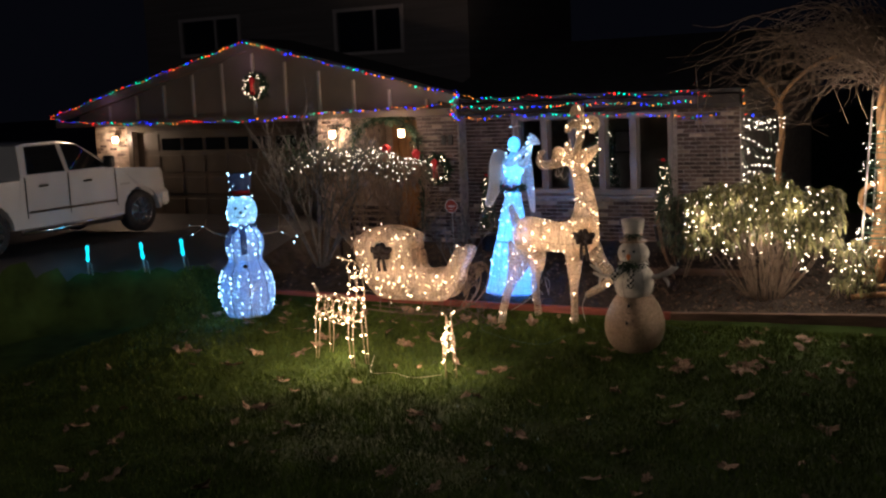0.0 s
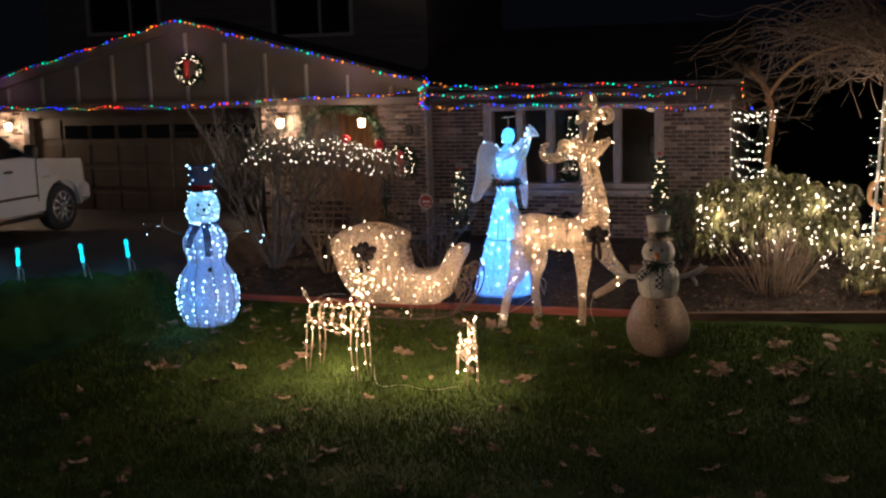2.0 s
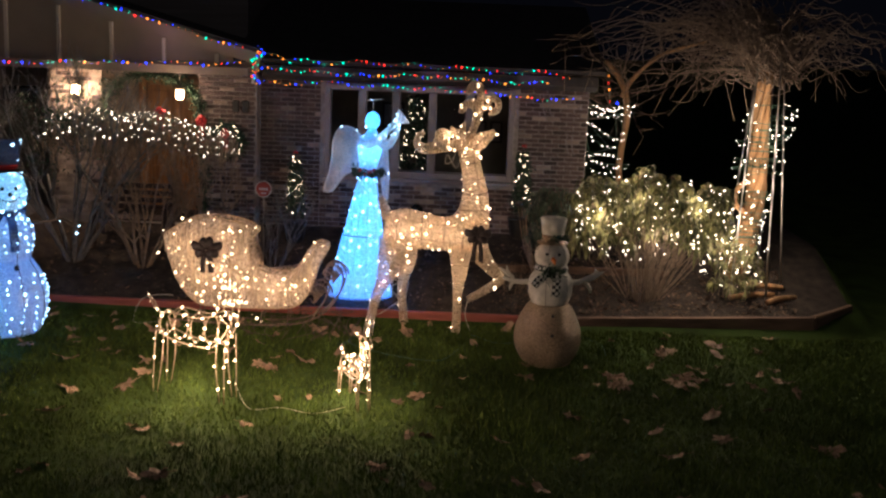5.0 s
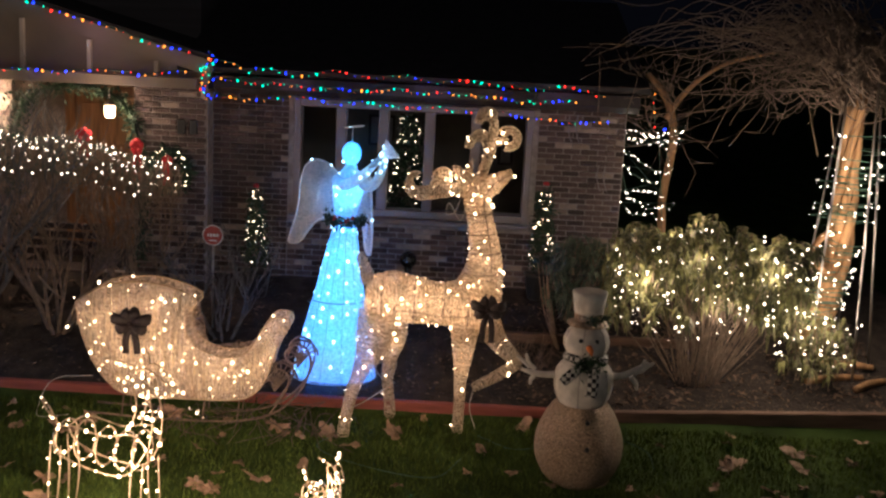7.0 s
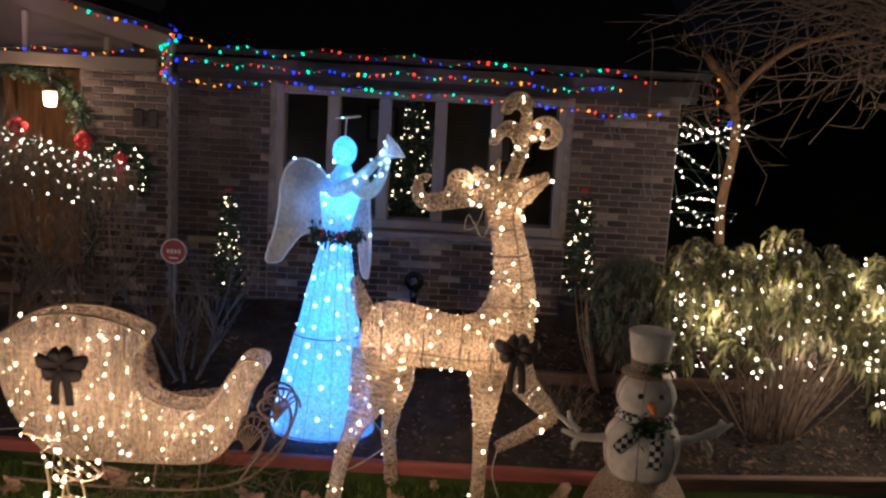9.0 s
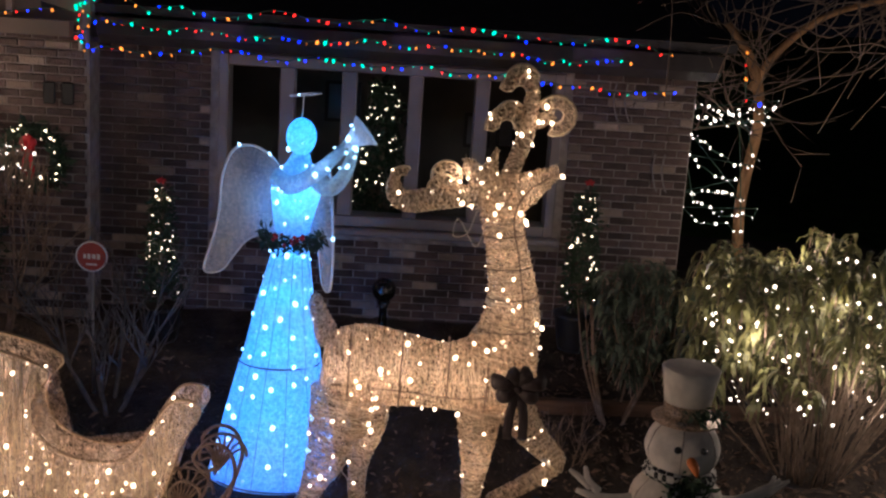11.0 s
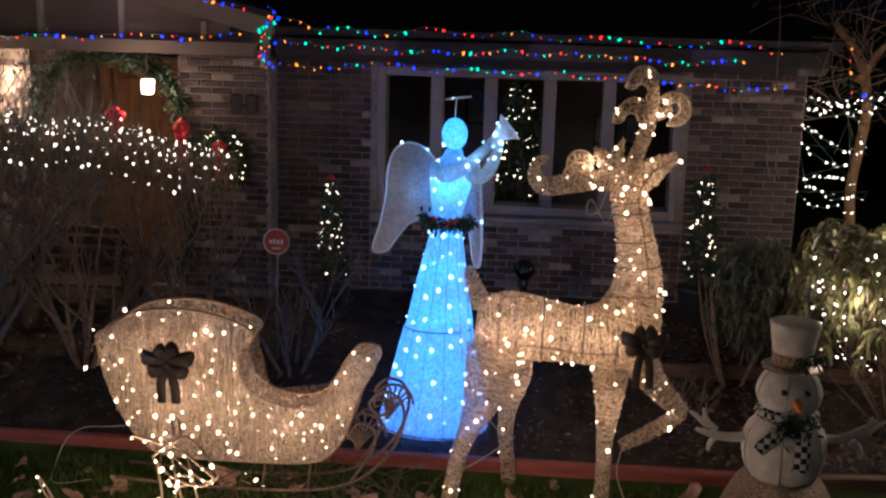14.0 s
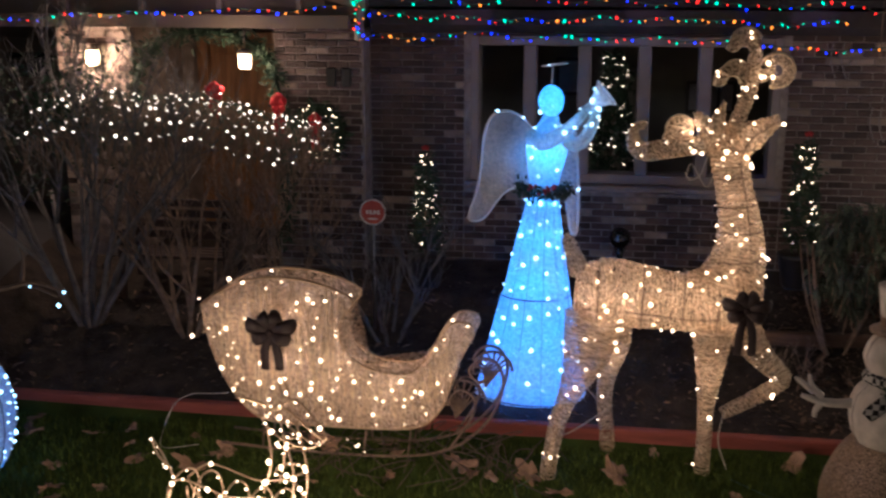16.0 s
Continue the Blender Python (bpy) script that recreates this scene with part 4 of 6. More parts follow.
    return mesh_thing("angel_figure", bm, [GOWN, MESHW, DARKWIRE, SIGNWHITE], "glowing blue fabric angel figure blowing a horn, in the bed", "angel figure", o)


before = set(bpy.data.objects)
ang = angel()
def rows_on(profile, angles, step, oval, at):
    """Bulbs in upright rows on a turned shape; profile rows are (x, z, radius)."""
    out = []
    for q in angles:
        z = profile[0][1] + rng.uniform(0.02, step)
        while z < profile[-1][1]:
            for (x0, z0, r0), (x1, z1, r1) in zip(profile, profile[1:]):
                if z0 <= z < z1:
                    u = (z - z0) / (z1 - z0)
                    r = (r0 + (r1 - r0) * u) * 1.01 + 0.004
                    a = radians(q + rng.uniform(-5, 5))
                    out.append(Vector(at) + Vector((x0 + (x1 - x0) * u + r * math.cos(a), oval * r * math.sin(a), z)))
            z += step * rng.uniform(0.6, 1.4)
    return out


GOWN_LINE = [(-1.055, 0.18, 0.335), (-1.053, 0.3, 0.305), (-1.045, 0.5, 0.265), (-1.035, 0.79, 0.205), (-1.02, 1.1, 0.145), (-1.0, 1.42, 0.09)]
string_of("light_string", rows_on(GOWN_LINE, (200, 222, 245, 268, 290, 314, 338), 0.15, 0.75, (0, 1.0, 0)) + on_skin(ang, 42, facing=-0.1, keep=lambda p: p.z > 1.42), "ice", "cold white bulbs inside the blue angel")
for x, z, w in ((-1.15, 0.3, 1.6), (-0.95, 0.3, 1.6), (-1.04, 0.55, 1.7), (-1.03, 0.85, 1.4), (-1.02, 1.12, 0.9), (-1.0, 1.36, 0.5), (-0.99, 1.62, 0.95), (-0.97, 1.93, 0.5)):
    lamp("angel_light", (x, 1.0, z + 0.02), 1.4 * w, BLUE if z > 0.5 else (0.04, 0.24, 1.0), 0.03)
for x, y, z, w in ((-1.27, 1.03, 1.6, 0.3), (-0.7, 0.86, 1.98, 0.12), (-0.85, 0.8, 1.85, 0.35), (-1.0, 0.78, 1.72, 0.3)):
    lamp("angel_light", (x, y, z), w, ICE, 0.03)
settle(before, 0.02, -0.1, 0.04)


def leafy(bm, centre, spread, count, size, mi=0, r=rng, droop=0.0, slim=0.17):
    """Many small pointed leaves round a centre; spread is a half-size per axis."""
    for _ in range(count):
        p = Vector(centre) + Vector([r.gauss(0, 0.45) * s for s in spread])
        d = Vector((r.uniform(-1, 1), r.uniform(-1, 1), r.uniform(-1, 1) - droop))
        d = d.normalized() * size * r.uniform(0.6, 1.3)
        w = d.cross(Vector((r.uniform(-1, 1), r.uniform(-1, 1), r.uniform(-1, 1)))).normalized() * d.length * slim
        fold = w.cross(d).normalized() * d.length * 0.06
        v = [bm.verts.new(q) for q in (p, p + d * 0.45 + w + fold, p + d * 0.95 - Vector((0, 0, droop * d.length * 0.25)), p + d * 0.45 - w + fold, p + d * 0.5)]
        for a in ((0, 1, 4), (1, 2, 4), (2, 3, 4), (3, 0, 4)):
            f = bm.faces.new([v[i] for i in a])
            f.material_index = mi


bm = bmesh.new()
for i in range(14):
    a = math.pi + math.pi * i / 13
    leafy(bm, (0.13 * math.cos(a), 0.09 * math.sin(a), -0.005 - 0.03 * abs(math.sin(a))), (0.03, 0.03, 0.035), 26, 0.05)
for i in range(14):
    ball(bm, (rng.uniform(-0.1, 0.1), -0.1 + rng.uniform(-0.03, 0.02), rng.uniform(-0.04, 0.03)), 0.011, 1, 1)
mesh_thing("garland", bm, [DARKLEAF, RED], "small green garland with red berries round the angel's waist", "garland", (-0.98, 0.9, 1.49))


# ---- snowmen ----
def snow_profile(bm, prof, seg=28, mi=0):
    ps = curve([(r, 0, z) for z, r in prof], 3)
    return turned(bm, [(p.z, max(0.01, p.x)) for p in ps], seg, mi)


def twig_arm(bm, pts, r, mi):
    bend([(*p, rr) for p, rr in zip(pts, r)], 6, bm, 3, mi)


def ice_snowman():
    o = Vector((-4.21, -0.18, -0.04))
    bm = bmesh.new()
    snow_profile(bm, [(0.0, 0.29), (0.08, 0.34), (0.25, 0.39), (0.42, 0.385), (0.58, 0.33), (0.7, 0.245), (0.76, 0.24), (0.88, 0.275), (1.0, 0.27), (1.1, 0.2), (1.15, 0.155)])
    snow_profile(bm, [(1.15, 0.12), (1.2, 0.18), (1.33, 0.215), (1.46, 0.18), (1.53, 0.11)])
    turned(bm, [(1.53, 0.12), (1.535, 0.19), (1.55, 0.19), (1.555, 0.125)], 24, 2)
    turned(bm, [(1.555, 0.125), (1.6, 0.13)], 24, 4)
    turned(bm, [(1.6, 0.135), (1.7, 0.15), (1.81, 0.175), (1.815, 0.165)], 24, 1)
    for x, z in ((-0.07, 1.39), (0.07, 1.39)):
        ball(bm, (x, -0.2, z), 0.022, 1, 3)
    ball(bm, (0.0, -0.23, 1.34), 0.022, 1, 3, (1, 1.6, 1))
    ball(bm, (0.02, -0.34, 0.67), 0.03, 1, 3)
    for q in range(0, 360, 40):
        c, s = math.cos(radians(q)), math.sin(radians(q))
        tube(bm, [((r + 0.004) * c, (r + 0.004) * s, z) for z, r in ((0.0, 0.29), (0.08, 0.34), (0.25, 0.39), (0.42, 0.385), (0.58, 0.33), (0.7, 0.245), (0.88, 0.275), (1.0, 0.27), (1.1, 0.2))], 0.004, 4, 5)
    bm.transform(Matrix.Diagonal((0.88, 0.88, 0.985, 1)))
    for s in (-1, 1):
        twig_arm(bm, [(0.2 * s, 0, 1.02), (0.36 * s, -0.02, 1.05 - 0.02 * s), (0.5 * s, 0, 1.1 - 0.06 * s), (0.66 * s, 0.02, 1.16 - 0.2 * max(s, 0))], (0.018, 0.014, 0.011, 0.006), 5)
        twig_arm(bm, [(0.44 * s, 0, 1.07 - 0.03 * s), (0.46 * s, 0, 1.18), (0.44 * s, 0, 1.25)], (0.012, 0.01, 0.005), 5)
        twig_arm(bm, [(0.5 * s, 0, 1.08 - 0.06 * s), (0.62 * s, -0.03, 1.05 - 0.1 * max(s, 0))], (0.01, 0.006), 5)
    for k in range(9):
        a = radians(-90 + (k - 4) * 9)
        ball(bm, (0.185 * math.cos(a), 0.185 * math.sin(a), 1.25 + 0.004 * (k - 4) ** 2), 0.009, 1, 3)
    tube(bm, [(0.15 * math.cos(q), 0.15 * math.sin(q), 1.14) for q in [2 * math.pi * k / 20 for k in range(21)]], 0.03, 6, 1)
    tube(bm, curve([(-0.08, -0.15, 1.13), (-0.15, -0.21, 1.05), (-0.2, -0.2, 0.9)]), 0.035, 6, 1, 0.4)
    tube(bm, curve([(0.0, -0.16, 1.13), (0.01, -0.24, 1.03), (0.02, -0.25, 0.8)]), 0.04, 6, 1, 0.4)
    bm.transform(Matrix.Rotation(radians(34), 4, "Z"))
    return mesh_thing("snowman_figure", bm, [FABRIC, HATMESH, BLACK, BLACK, RED, DARKWIRE], "glowing ice-blue fabric snowman figure with twig arms and top hat", "snowman figure", o)


ice = ice_snowman()
ICE_LINE = [(0, 0.04, 0.31), (0, 0.1, 0.345), (0, 0.25, 0.39), (0, 0.42, 0.385), (0, 0.58, 0.33), (0, 0.7, 0.245), (0, 0.76, 0.24), (0, 0.88, 0.275), (0, 1.0, 0.27), (0, 1.1, 0.2)]
ICE_LINE = [(x, z, r * 0.88) for x, z, r in ICE_LINE]
ICE_ROWS = [34 + q for q in (188, 212, 236, 258, 282, 304, 328, 350)]
places = rows_on(ICE_LINE[:5], ICE_ROWS, 0.06, 1.0, (-4.21, -0.18, -0.04)) + rows_on(ICE_LINE[6:], ICE_ROWS[1:-1], 0.06, 1.0, (-4.21, -0.18, -0.04))
places += on_skin(ice, 52, facing=0.1, keep=lambda p: abs(p.x + 4.21) < 0.3 and 1.1 < p.z < 1.47) + on_skin(ice, 10, facing=0.1, keep=lambda p: abs(p.x + 4.21) < 0.3 and p.z > 1.58)
places += [Vector((-4.21, -0.18, -0.04)) + Matrix.Rotation(radians(34), 3, "Z") @ Vector(q) for q in ((-0.66, 0.01, 1.17), (-0.62, -0.03, 1.06), (-0.5, 0, 1.14), (0.66, 0.01, 0.96), (0.62, -0.04, 0.9), (0.48, 0, 1.02))]
string_of("light_string", places, "ice", "cold white bulbs over the ice-blue snowman")
for z, w in ((0.2, 0.9), (0.42, 0.8), (0.62, 0.35), (0.92, 0.65), (1.32, 1.0), (1.7, 0.06)):
    lamp("snowman_light", (-4.21, -0.18, z), 1.15 * w, (0.06, 0.3, 1.0) if z < 1 else (0.2, 0.62, 1.0), 0.04)
lamp("snowman_light", (-4.2, -0.78, 0.25), 2.2, (0.12, 0.5, 1.0), 0.05)


def cloth_snowman():
    o = Vector((0.79, -0.35, -0.06))
    bm = bmesh.new()
    snow_profile(bm, [(0.0, 0.18), (0.06, 0.25), (0.16, 0.305), (0.28, 0.31), (0.4, 0.26), (0.5, 0.19)])
    snow_profile(bm, [(0.5, 0.17), (0.56, 0.2), (0.66, 0.215), (0.76, 0.2), (0.84, 0.13), (0.87, 0.09)], mi=1)
    snow_profile(bm, [(0.86, 0.09), (0.9, 0.145), (0.98, 0.168), (1.06, 0.14), (1.11, 0.09)], mi=1)
    turned(bm, [(1.105, 0.1), (1.11, 0.15), (1.12, 0.152), (1.13, 0.1)], 24, 0)
    turned(bm, [(1.13, 0.1), (1.2, 0.104)], 24, 0)
    turned(bm, [(1.2, 0.104), (1.28, 0.115), (1.36, 0.128), (1.365, 0.118)], 24, 1)
    for x in (-0.06, 0.055):
        ball(bm, (x, -0.152, 1.02), 0.017, 2, 2)
    bend([(0.0, -0.155, 0.975, 0.024), (0.01, -0.2, 0.955, 0.02), (0.012, -0.235, 0.935, 0.006)], 8, bm, mi=3)
    for z, r in ((0.44, 0.245), (0.3, 0.31)):
        ball(bm, (0.02, -r, z), 0.018, 1, 2)
    for q in range(0, 360, 60):
        c, s = math.cos(radians(q + 15)), math.sin(radians(q + 15))
        tube(bm, [((r + 0.002) * c, (r + 0.002) * s, z) for z, r in ((0.86, 0.09), (0.9, 0.147), (0.98, 0.17), (1.06, 0.142), (1.11, 0.09))], 0.003, 4, 4)
        tube(bm, [((r + 0.002) * c, (r + 0.002) * s, z) for z, r in ((0.5, 0.17), (0.56, 0.202), (0.66, 0.218), (0.76, 0.202), (0.84, 0.13))], 0.003, 4, 4)
    for s in (-1, 1):
        twig_arm(bm, [(0.16 * s, 0, 0.71), (0.27 * s, -0.02, 0.715 + 0.01 * s), (0.36 * s, -0.02, 0.74 + 0.03 * s), (0.46 * s, -0.02, 0.74 + 0.1 * max(s, 0))], (0.034, 0.026, 0.024, 0.012), 1)
        twig_arm(bm, [(0.34 * s, -0.02, 0.72), (0.38 * s, -0.02, 0.67), (0.39 * s, -0.02, 0.62)], (0.02, 0.017, 0.01), 1)
        twig_arm(bm, [(0.36 * s, -0.02, 0.74), (0.41 * s, -0.02, 0.79), (0.43 * s, -0.02, 0.86)], (0.02, 0.016, 0.009), 1)
        twig_arm(bm, [(0.4 * s, -0.02, 0.76), (0.47 * s, -0.02, 0.82), (0.5 * s, -0.02, 0.84)], (0.018, 0.014, 0.008), 1)
    for v in bm.verts:
        v.co.z = v.co.z * 1.2 if v.co.z < 0.5 else 0.6 + (v.co.z - 0.5) * 0.925
        if v.co.z > 0.6:
            v.co.x, v.co.y = v.co.x * 0.96, v.co.y * 0.96
    return mesh_thing("snowman_figure", bm, [GLITTER, WHITECLOTH, BLACK, ORANGE, MORTAR], "unlit white cloth snowman figure with glittering brown-silver base and top hat", "snowman figure", o)


before = set(bpy.data.objects)
cloth_snowman()
sc = empty("scarf", "black-and-white checked scarf round the cloth snowman's neck", "scarf", (0.79, -0.35, 0.868))
bm = bmesh.new()
tube(bm, [(0.125 * math.cos(q), 0.125 * math.sin(q), 0.012 * math.sin(2 * q)) for q in [2 * math.pi * k / 20 for k in range(21)]], 0.036, 8)
part("wrap", bm, PLAID, sc)
for pts in ([(-0.02, -0.15, 0.0), (-0.1, -0.205, -0.06), (-0.17, -0.2, -0.13)], [(0.02, -0.15, 0.0), (0.04, -0.215, -0.1), (0.03, -0.225, -0.22)]):
    bm = bmesh.new()
    tube(bm, curve(pts), 0.038, 8, flat=0.25)
    part("tail", bm, PLAID, sc)
bm = bmesh.new()
leafy(bm, (0.02, -0.17, 1.178 - 0.868), (0.06, 0.02, 0.02), 60, 0.04)
leafy(bm, (0.1, -0.14, 1.183 - 0.868), (0.05, 0.03, 0.025), 50, 0.04)
mesh_thing("sprig", bm, DARKLEAF, "small green sprig on the cloth snowman's hat brim", "sprig", (0.79, -0.35, 0.868))
bm = bmesh.new()
leafy(bm, (0.01, -0.19, 0.0), (0.08, 0.025, 0.06), 170, 0.05)
mesh_thing("sprig", bm, DARKLEAF, "small green sprig on the checked scarf", "sprig", (0.79, -0.35, 0.868))
settle(before, 0.035, 0.26, -0.1)


# ---- wire doe and fawn with bulbs ----
def wire_deer(name, at, turn, s, label, count, head_up=1.0):
    bm = bmesh.new()
    spots = []
    W_ = 0.0055 / s

    def wire(pts, lit=True, steps=5):
        c = curve(pts, steps)
        tube(bm, c, W_, 5)
        if lit:
            spots.extend(c[2::3])

    for y in (-0.09, 0.09):
        wire([(-0.32, y * 0.7, 0.6), (-0.2, y, 0.68), (0.05, y, 0.66), (0.24, y, 0.7), (0.33, y * 0.7, 0.62)])
        wire([(-0.32, y * 0.7, 0.6), (-0.28, y, 0.5), (-0.05, y, 0.44), (0.2, y, 0.45), (0.33, y * 0.7, 0.62)])
        for x, f in ((-0.3, -0.03), (0.27, 0.02)):
            wire([(x - 0.035, y * 0.8, 0.55), (x - 0.045, y, 0.3), (x - 0.03 + f, y, 0.0)])
            wire([(x + 0.035, y * 0.8, 0.53), (x + 0.03, y, 0.3), (x + 0.01 + f, y, 0.0)])
        wire([(0.33, y * 0.6, 0.62), (0.35, y * 0.5, 0.8), (0.3, y * 0.5, 1.0)])
        wire([(0.2, y * 0.6, 0.7), (0.24, y * 0.5, 0.85), (0.22, y * 0.5, 1.0)])
        wire([(0.2, y * 0.5, 1.02), (0.3, y * 0.5, 1.09), (0.42, y * 0.35, 1.02), (0.47, y * 0.15, 0.97), (0.4, y * 0.3, 0.93), (0.28, y * 0.5, 0.96), (0.2, y * 0.5, 1.02)])
        wire([(0.24, y * 0.5, 1.08), (0.17, y * 1.3, 1.13), (0.22, y * 1.1, 1.12), (0.27, y * 0.5, 1.08)])
    for x, zc, rz in ((-0.28, 0.57, 0.1), (-0.15, 0.57, 0.12), (0.0, 0.56, 0.115), (0.13, 0.56, 0.115), (0.25, 0.58, 0.12)):
        wire([(x, 0.1 * math.cos(q), zc + rz * math.sin(q)) for q in [2 * math.pi * k / 8 for k in range(9)]], steps=3)
    for z, r in ((0.8, 0.06), (0.92, 0.05)):
        wire([(0.3 + r * math.cos(q), r * math.sin(q), z) for q in [2 * math.pi * k / 8 for k in range(9)]], steps=3)
    wire([(-0.33, 0, 0.6), (-0.4, 0, 0.72), (-0.46, 0, 0.78), (-0.42, 0, 0.7), (-0.35, 0, 0.66)], steps=4)
    m = Matrix.Translation(at) @ Matrix.Rotation(radians(turn), 4, "Z") @ Matrix.Diagonal((s, s, s, 1))
    bm.transform(Matrix.Diagonal((s, s, s, 1)))
    ob = mesh_thing(name, bm, WIRE, label, "deer figure", at)
    ob.rotation_euler = (0, 0, radians(turn))
    pick = rng.sample(spots, min(count, len(spots)))
    string_of("light_string", [m @ (p + Vector((rng.uniform(-0.01, 0.01), -0.01, rng.uniform(-0.01, 0.01)))) for p in pick], "warm", "warm white bulbs along the wire " + name.split("_")[0])
    return ob


wire_deer("doe_figure", (-2.24, -1.03, height(-2.24, -1.03)), -20, 1.08, "bright wire-frame doe figure with warm bulbs on the lawn", 120)
wire_deer("fawn_figure", (-0.88, -1.07, height(-0.88, -1.07)), -58, 0.6, "small bright wire-frame fawn figure with warm bulbs on the lawn", 60)
for xyz, w in (((-2.4, -1.35, 0.2), 15), ((-2.0, -1.45, 0.3), 19), ((-2.24, -1.03, 0.0), 5), ((-0.95, -1.4, 0.2), 21), ((-0.95, -1.05, -0.1), 3)):
    lamp("doe_light", xyz, w, WARM, 0.06)

# ---- shrubs ----
def twigs(bm, p, d, length, r, depth, spread=0.5, rise=0.15, kids=3, rr=rng):
    pts, q, dd = [p], Vector(p), Vector(d).normalized()
    for _ in range(4):
        dd = (dd + Vector((rr.uniform(-1, 1), rr.uniform(-1, 1), rr.uniform(-0.6, 1))) * 0.13 + Vector((0, 0, rise * 0.25))).normalized()
        q = q + dd * length / 4
        pts.append(q.copy())
    tube(bm, pts, [r, r * 0.9, r * 0.8, r * 0.7, r * 0.55], 5 if r > 0.008 else 3)
    if depth:
        for k in range(kids):
            i = rr.choice((2, 3, 4))
            nd = (dd + Vector((rr.uniform(-1, 1), rr.uniform(-1, 1), rr.uniform(-0.4, 0.8))) * spread * 1.6).normalized()
            twigs(bm, pts[i], nd, length * rr.uniform(0.5, 0.75), r * 0.58, depth - 1, spread, rise, kids, rr)


def bare_shrub(at, stems, length, r, lean, depth, m, label, group="bare shrubs", kids=3):
    t = empty("shrub", label, "shrub", at, group)
    for k in range(stems):
        a = 2 * math.pi * k / stems + rng.uniform(-0.4, 0.4)
        bm = bmesh.new()
        twigs(bm, Vector((0.05 * math.cos(a), 0.05 * math.sin(a), -0.03)), Vector((lean * math.cos(a), lean * 0.6 * math.sin(a), 1)), length * rng.uniform(0.8, 1.1), r, depth, kids=kids)
        part("stem", bm, m, t)
    return t


grey = bare_shrub((-4.15, 1.4, height(-4.15, 1.4)), 8, 1.15, 0.026, 0.5, 4, GREYTWIG, "tall grey shrub with forking stems and sparse dark leaves")
bm = bmesh.new()
for _ in range(95):
    leafy(bm, (rng.gauss(-0.12, 0.3), rng.gauss(0, 0.16), 1.42 + rng.gauss(0, 0.2)), (0.1, 0.1, 0.1), 16, 0.055)
part("foliage", bm, DARKLEAF, grey, "sparse dark leaves among the upper twigs", smooth=False)["kind"] = "stuff"
bare_shrub((-2.02, 1.4, 0.29), 8, 0.5, 0.014, 0.6, 3, GREYTWIG, "low bare grey shrub with stubby upright twigs")
bare_shrub((-3.4, 1.35, 0.28), 9, 0.75, 0.02, 0.5, 3, TWIG, "bare brown shrub under a net of lights")
bare_shrub((-2.75, 1.5, 0.33), 6, 0.7, 0.016, 0.4, 3, TWIG, "bare brown shrub near the front door")
bare_shrub((0.55, 1.15, 0.2), 12, 0.2, 0.005, 0.5, 2, TWIG, "clump of low dry twigs in the bed", "clumps of dry twigs")

# net of lights over the clipped shrub tops
places, net = [], bmesh.new()
for i in range(26):
    for j in range(10):
        u, v = i / 25 * 2 - 1, j / 9 * 2 - 1
        x = -3.45 + 0.9 * u + (0.03 if j % 2 else 0) + rng.uniform(-0.025, 0.025)
        dome = max(0.0, 1 - 0.75 * v * v - 0.35 * u * u)
        places.append(Vector((x, 1.45 + 0.38 * v + rng.uniform(-0.02, 0.02), 1.62 + 0.3 * dome - 0.07 * u + 0.02 * math.sin(7 * u) + rng.uniform(-0.03, 0.03))))
t = string_of("net_lights", places, "white", "net of warm white bulbs draped over the clipped shrub", group="nets of lights")
for a in range(len(places)):
    for b in ((a + 1) if (a + 1) % 10 else None, a + 10):
        if b is not None and b < len(places):
            tube(net, [places[a] - places[0], places[b] - places[0]], 0.0025, 3)
part("net", net, CORD, t)
bm = bmesh.new()
for p in places:
    for _ in range(4):
        twigs(bm, p - Vector((rng.uniform(-0.06, 0.06), rng.uniform(-0.06, 0.06), rng.uniform(0.15, 0.3))), (rng.uniform(-0.4, 0.4), rng.uniform(-0.4, 0.4), 1), 0.22, 0.004, 0)
mesh_thing("twig_tops", bm, TWIG, "dense clipped twig tops of the brown shrubs", "twigs", kind="stuff")
for x in (-4.05, -3.6, -3.1, -2.65):
    lamp("net_light", (x, 1.3, 2.0), 0.6, WHITE, 0.1)


# big lit bush: canes, drooping leaves
def drooping_leaf(bm, p, out, length, r, mi=0):
    """A long leaf that rises a little and then hangs, folded along its rib."""
    d = Vector((out.x, out.y, 0)).normalized()
    w = d.cross(Vector((0, 0, 1))) * length * r.uniform(0.1, 0.16)
    fall = r.uniform(0.5, 1.5)
    prev = None
    for k in range(4):
        u = k / 3
        c = p + d * length * (u * (1 - 0.35 * u)) + Vector((0, 0, length * (0.35 * u - fall * u * u)))
        half = w * (0.25, 1.0, 0.8, 0.06)[k]
        row = [bm.verts.new(c - half), bm.verts.new(c - Vector((0, 0, length * 0.035))), bm.verts.new(c + half)]
        if prev:
            for a in (0, 1):
                f = bm.faces.new((prev[a], prev[a + 1], row[a + 1], row[a]))
                f.material_index = mi
        prev = row


def leaf_tuft(bm, p, count, length, r, twig=True):
    if twig:
        tube(bm, [p - Vector((r.uniform(-0.05, 0.05), r.uniform(-0.05, 0.05), 0.16)), p], [0.004, 0.0025], 3, 1)
    for _ in range(count):
        a = r.uniform(0, 2 * math.pi)
        drooping_leaf(bm, p - Vector((0, 0, r.uniform(0, 0.09))), Vector((math.cos(a), math.sin(a), 0)), length * r.uniform(0.6, 1.25), r)


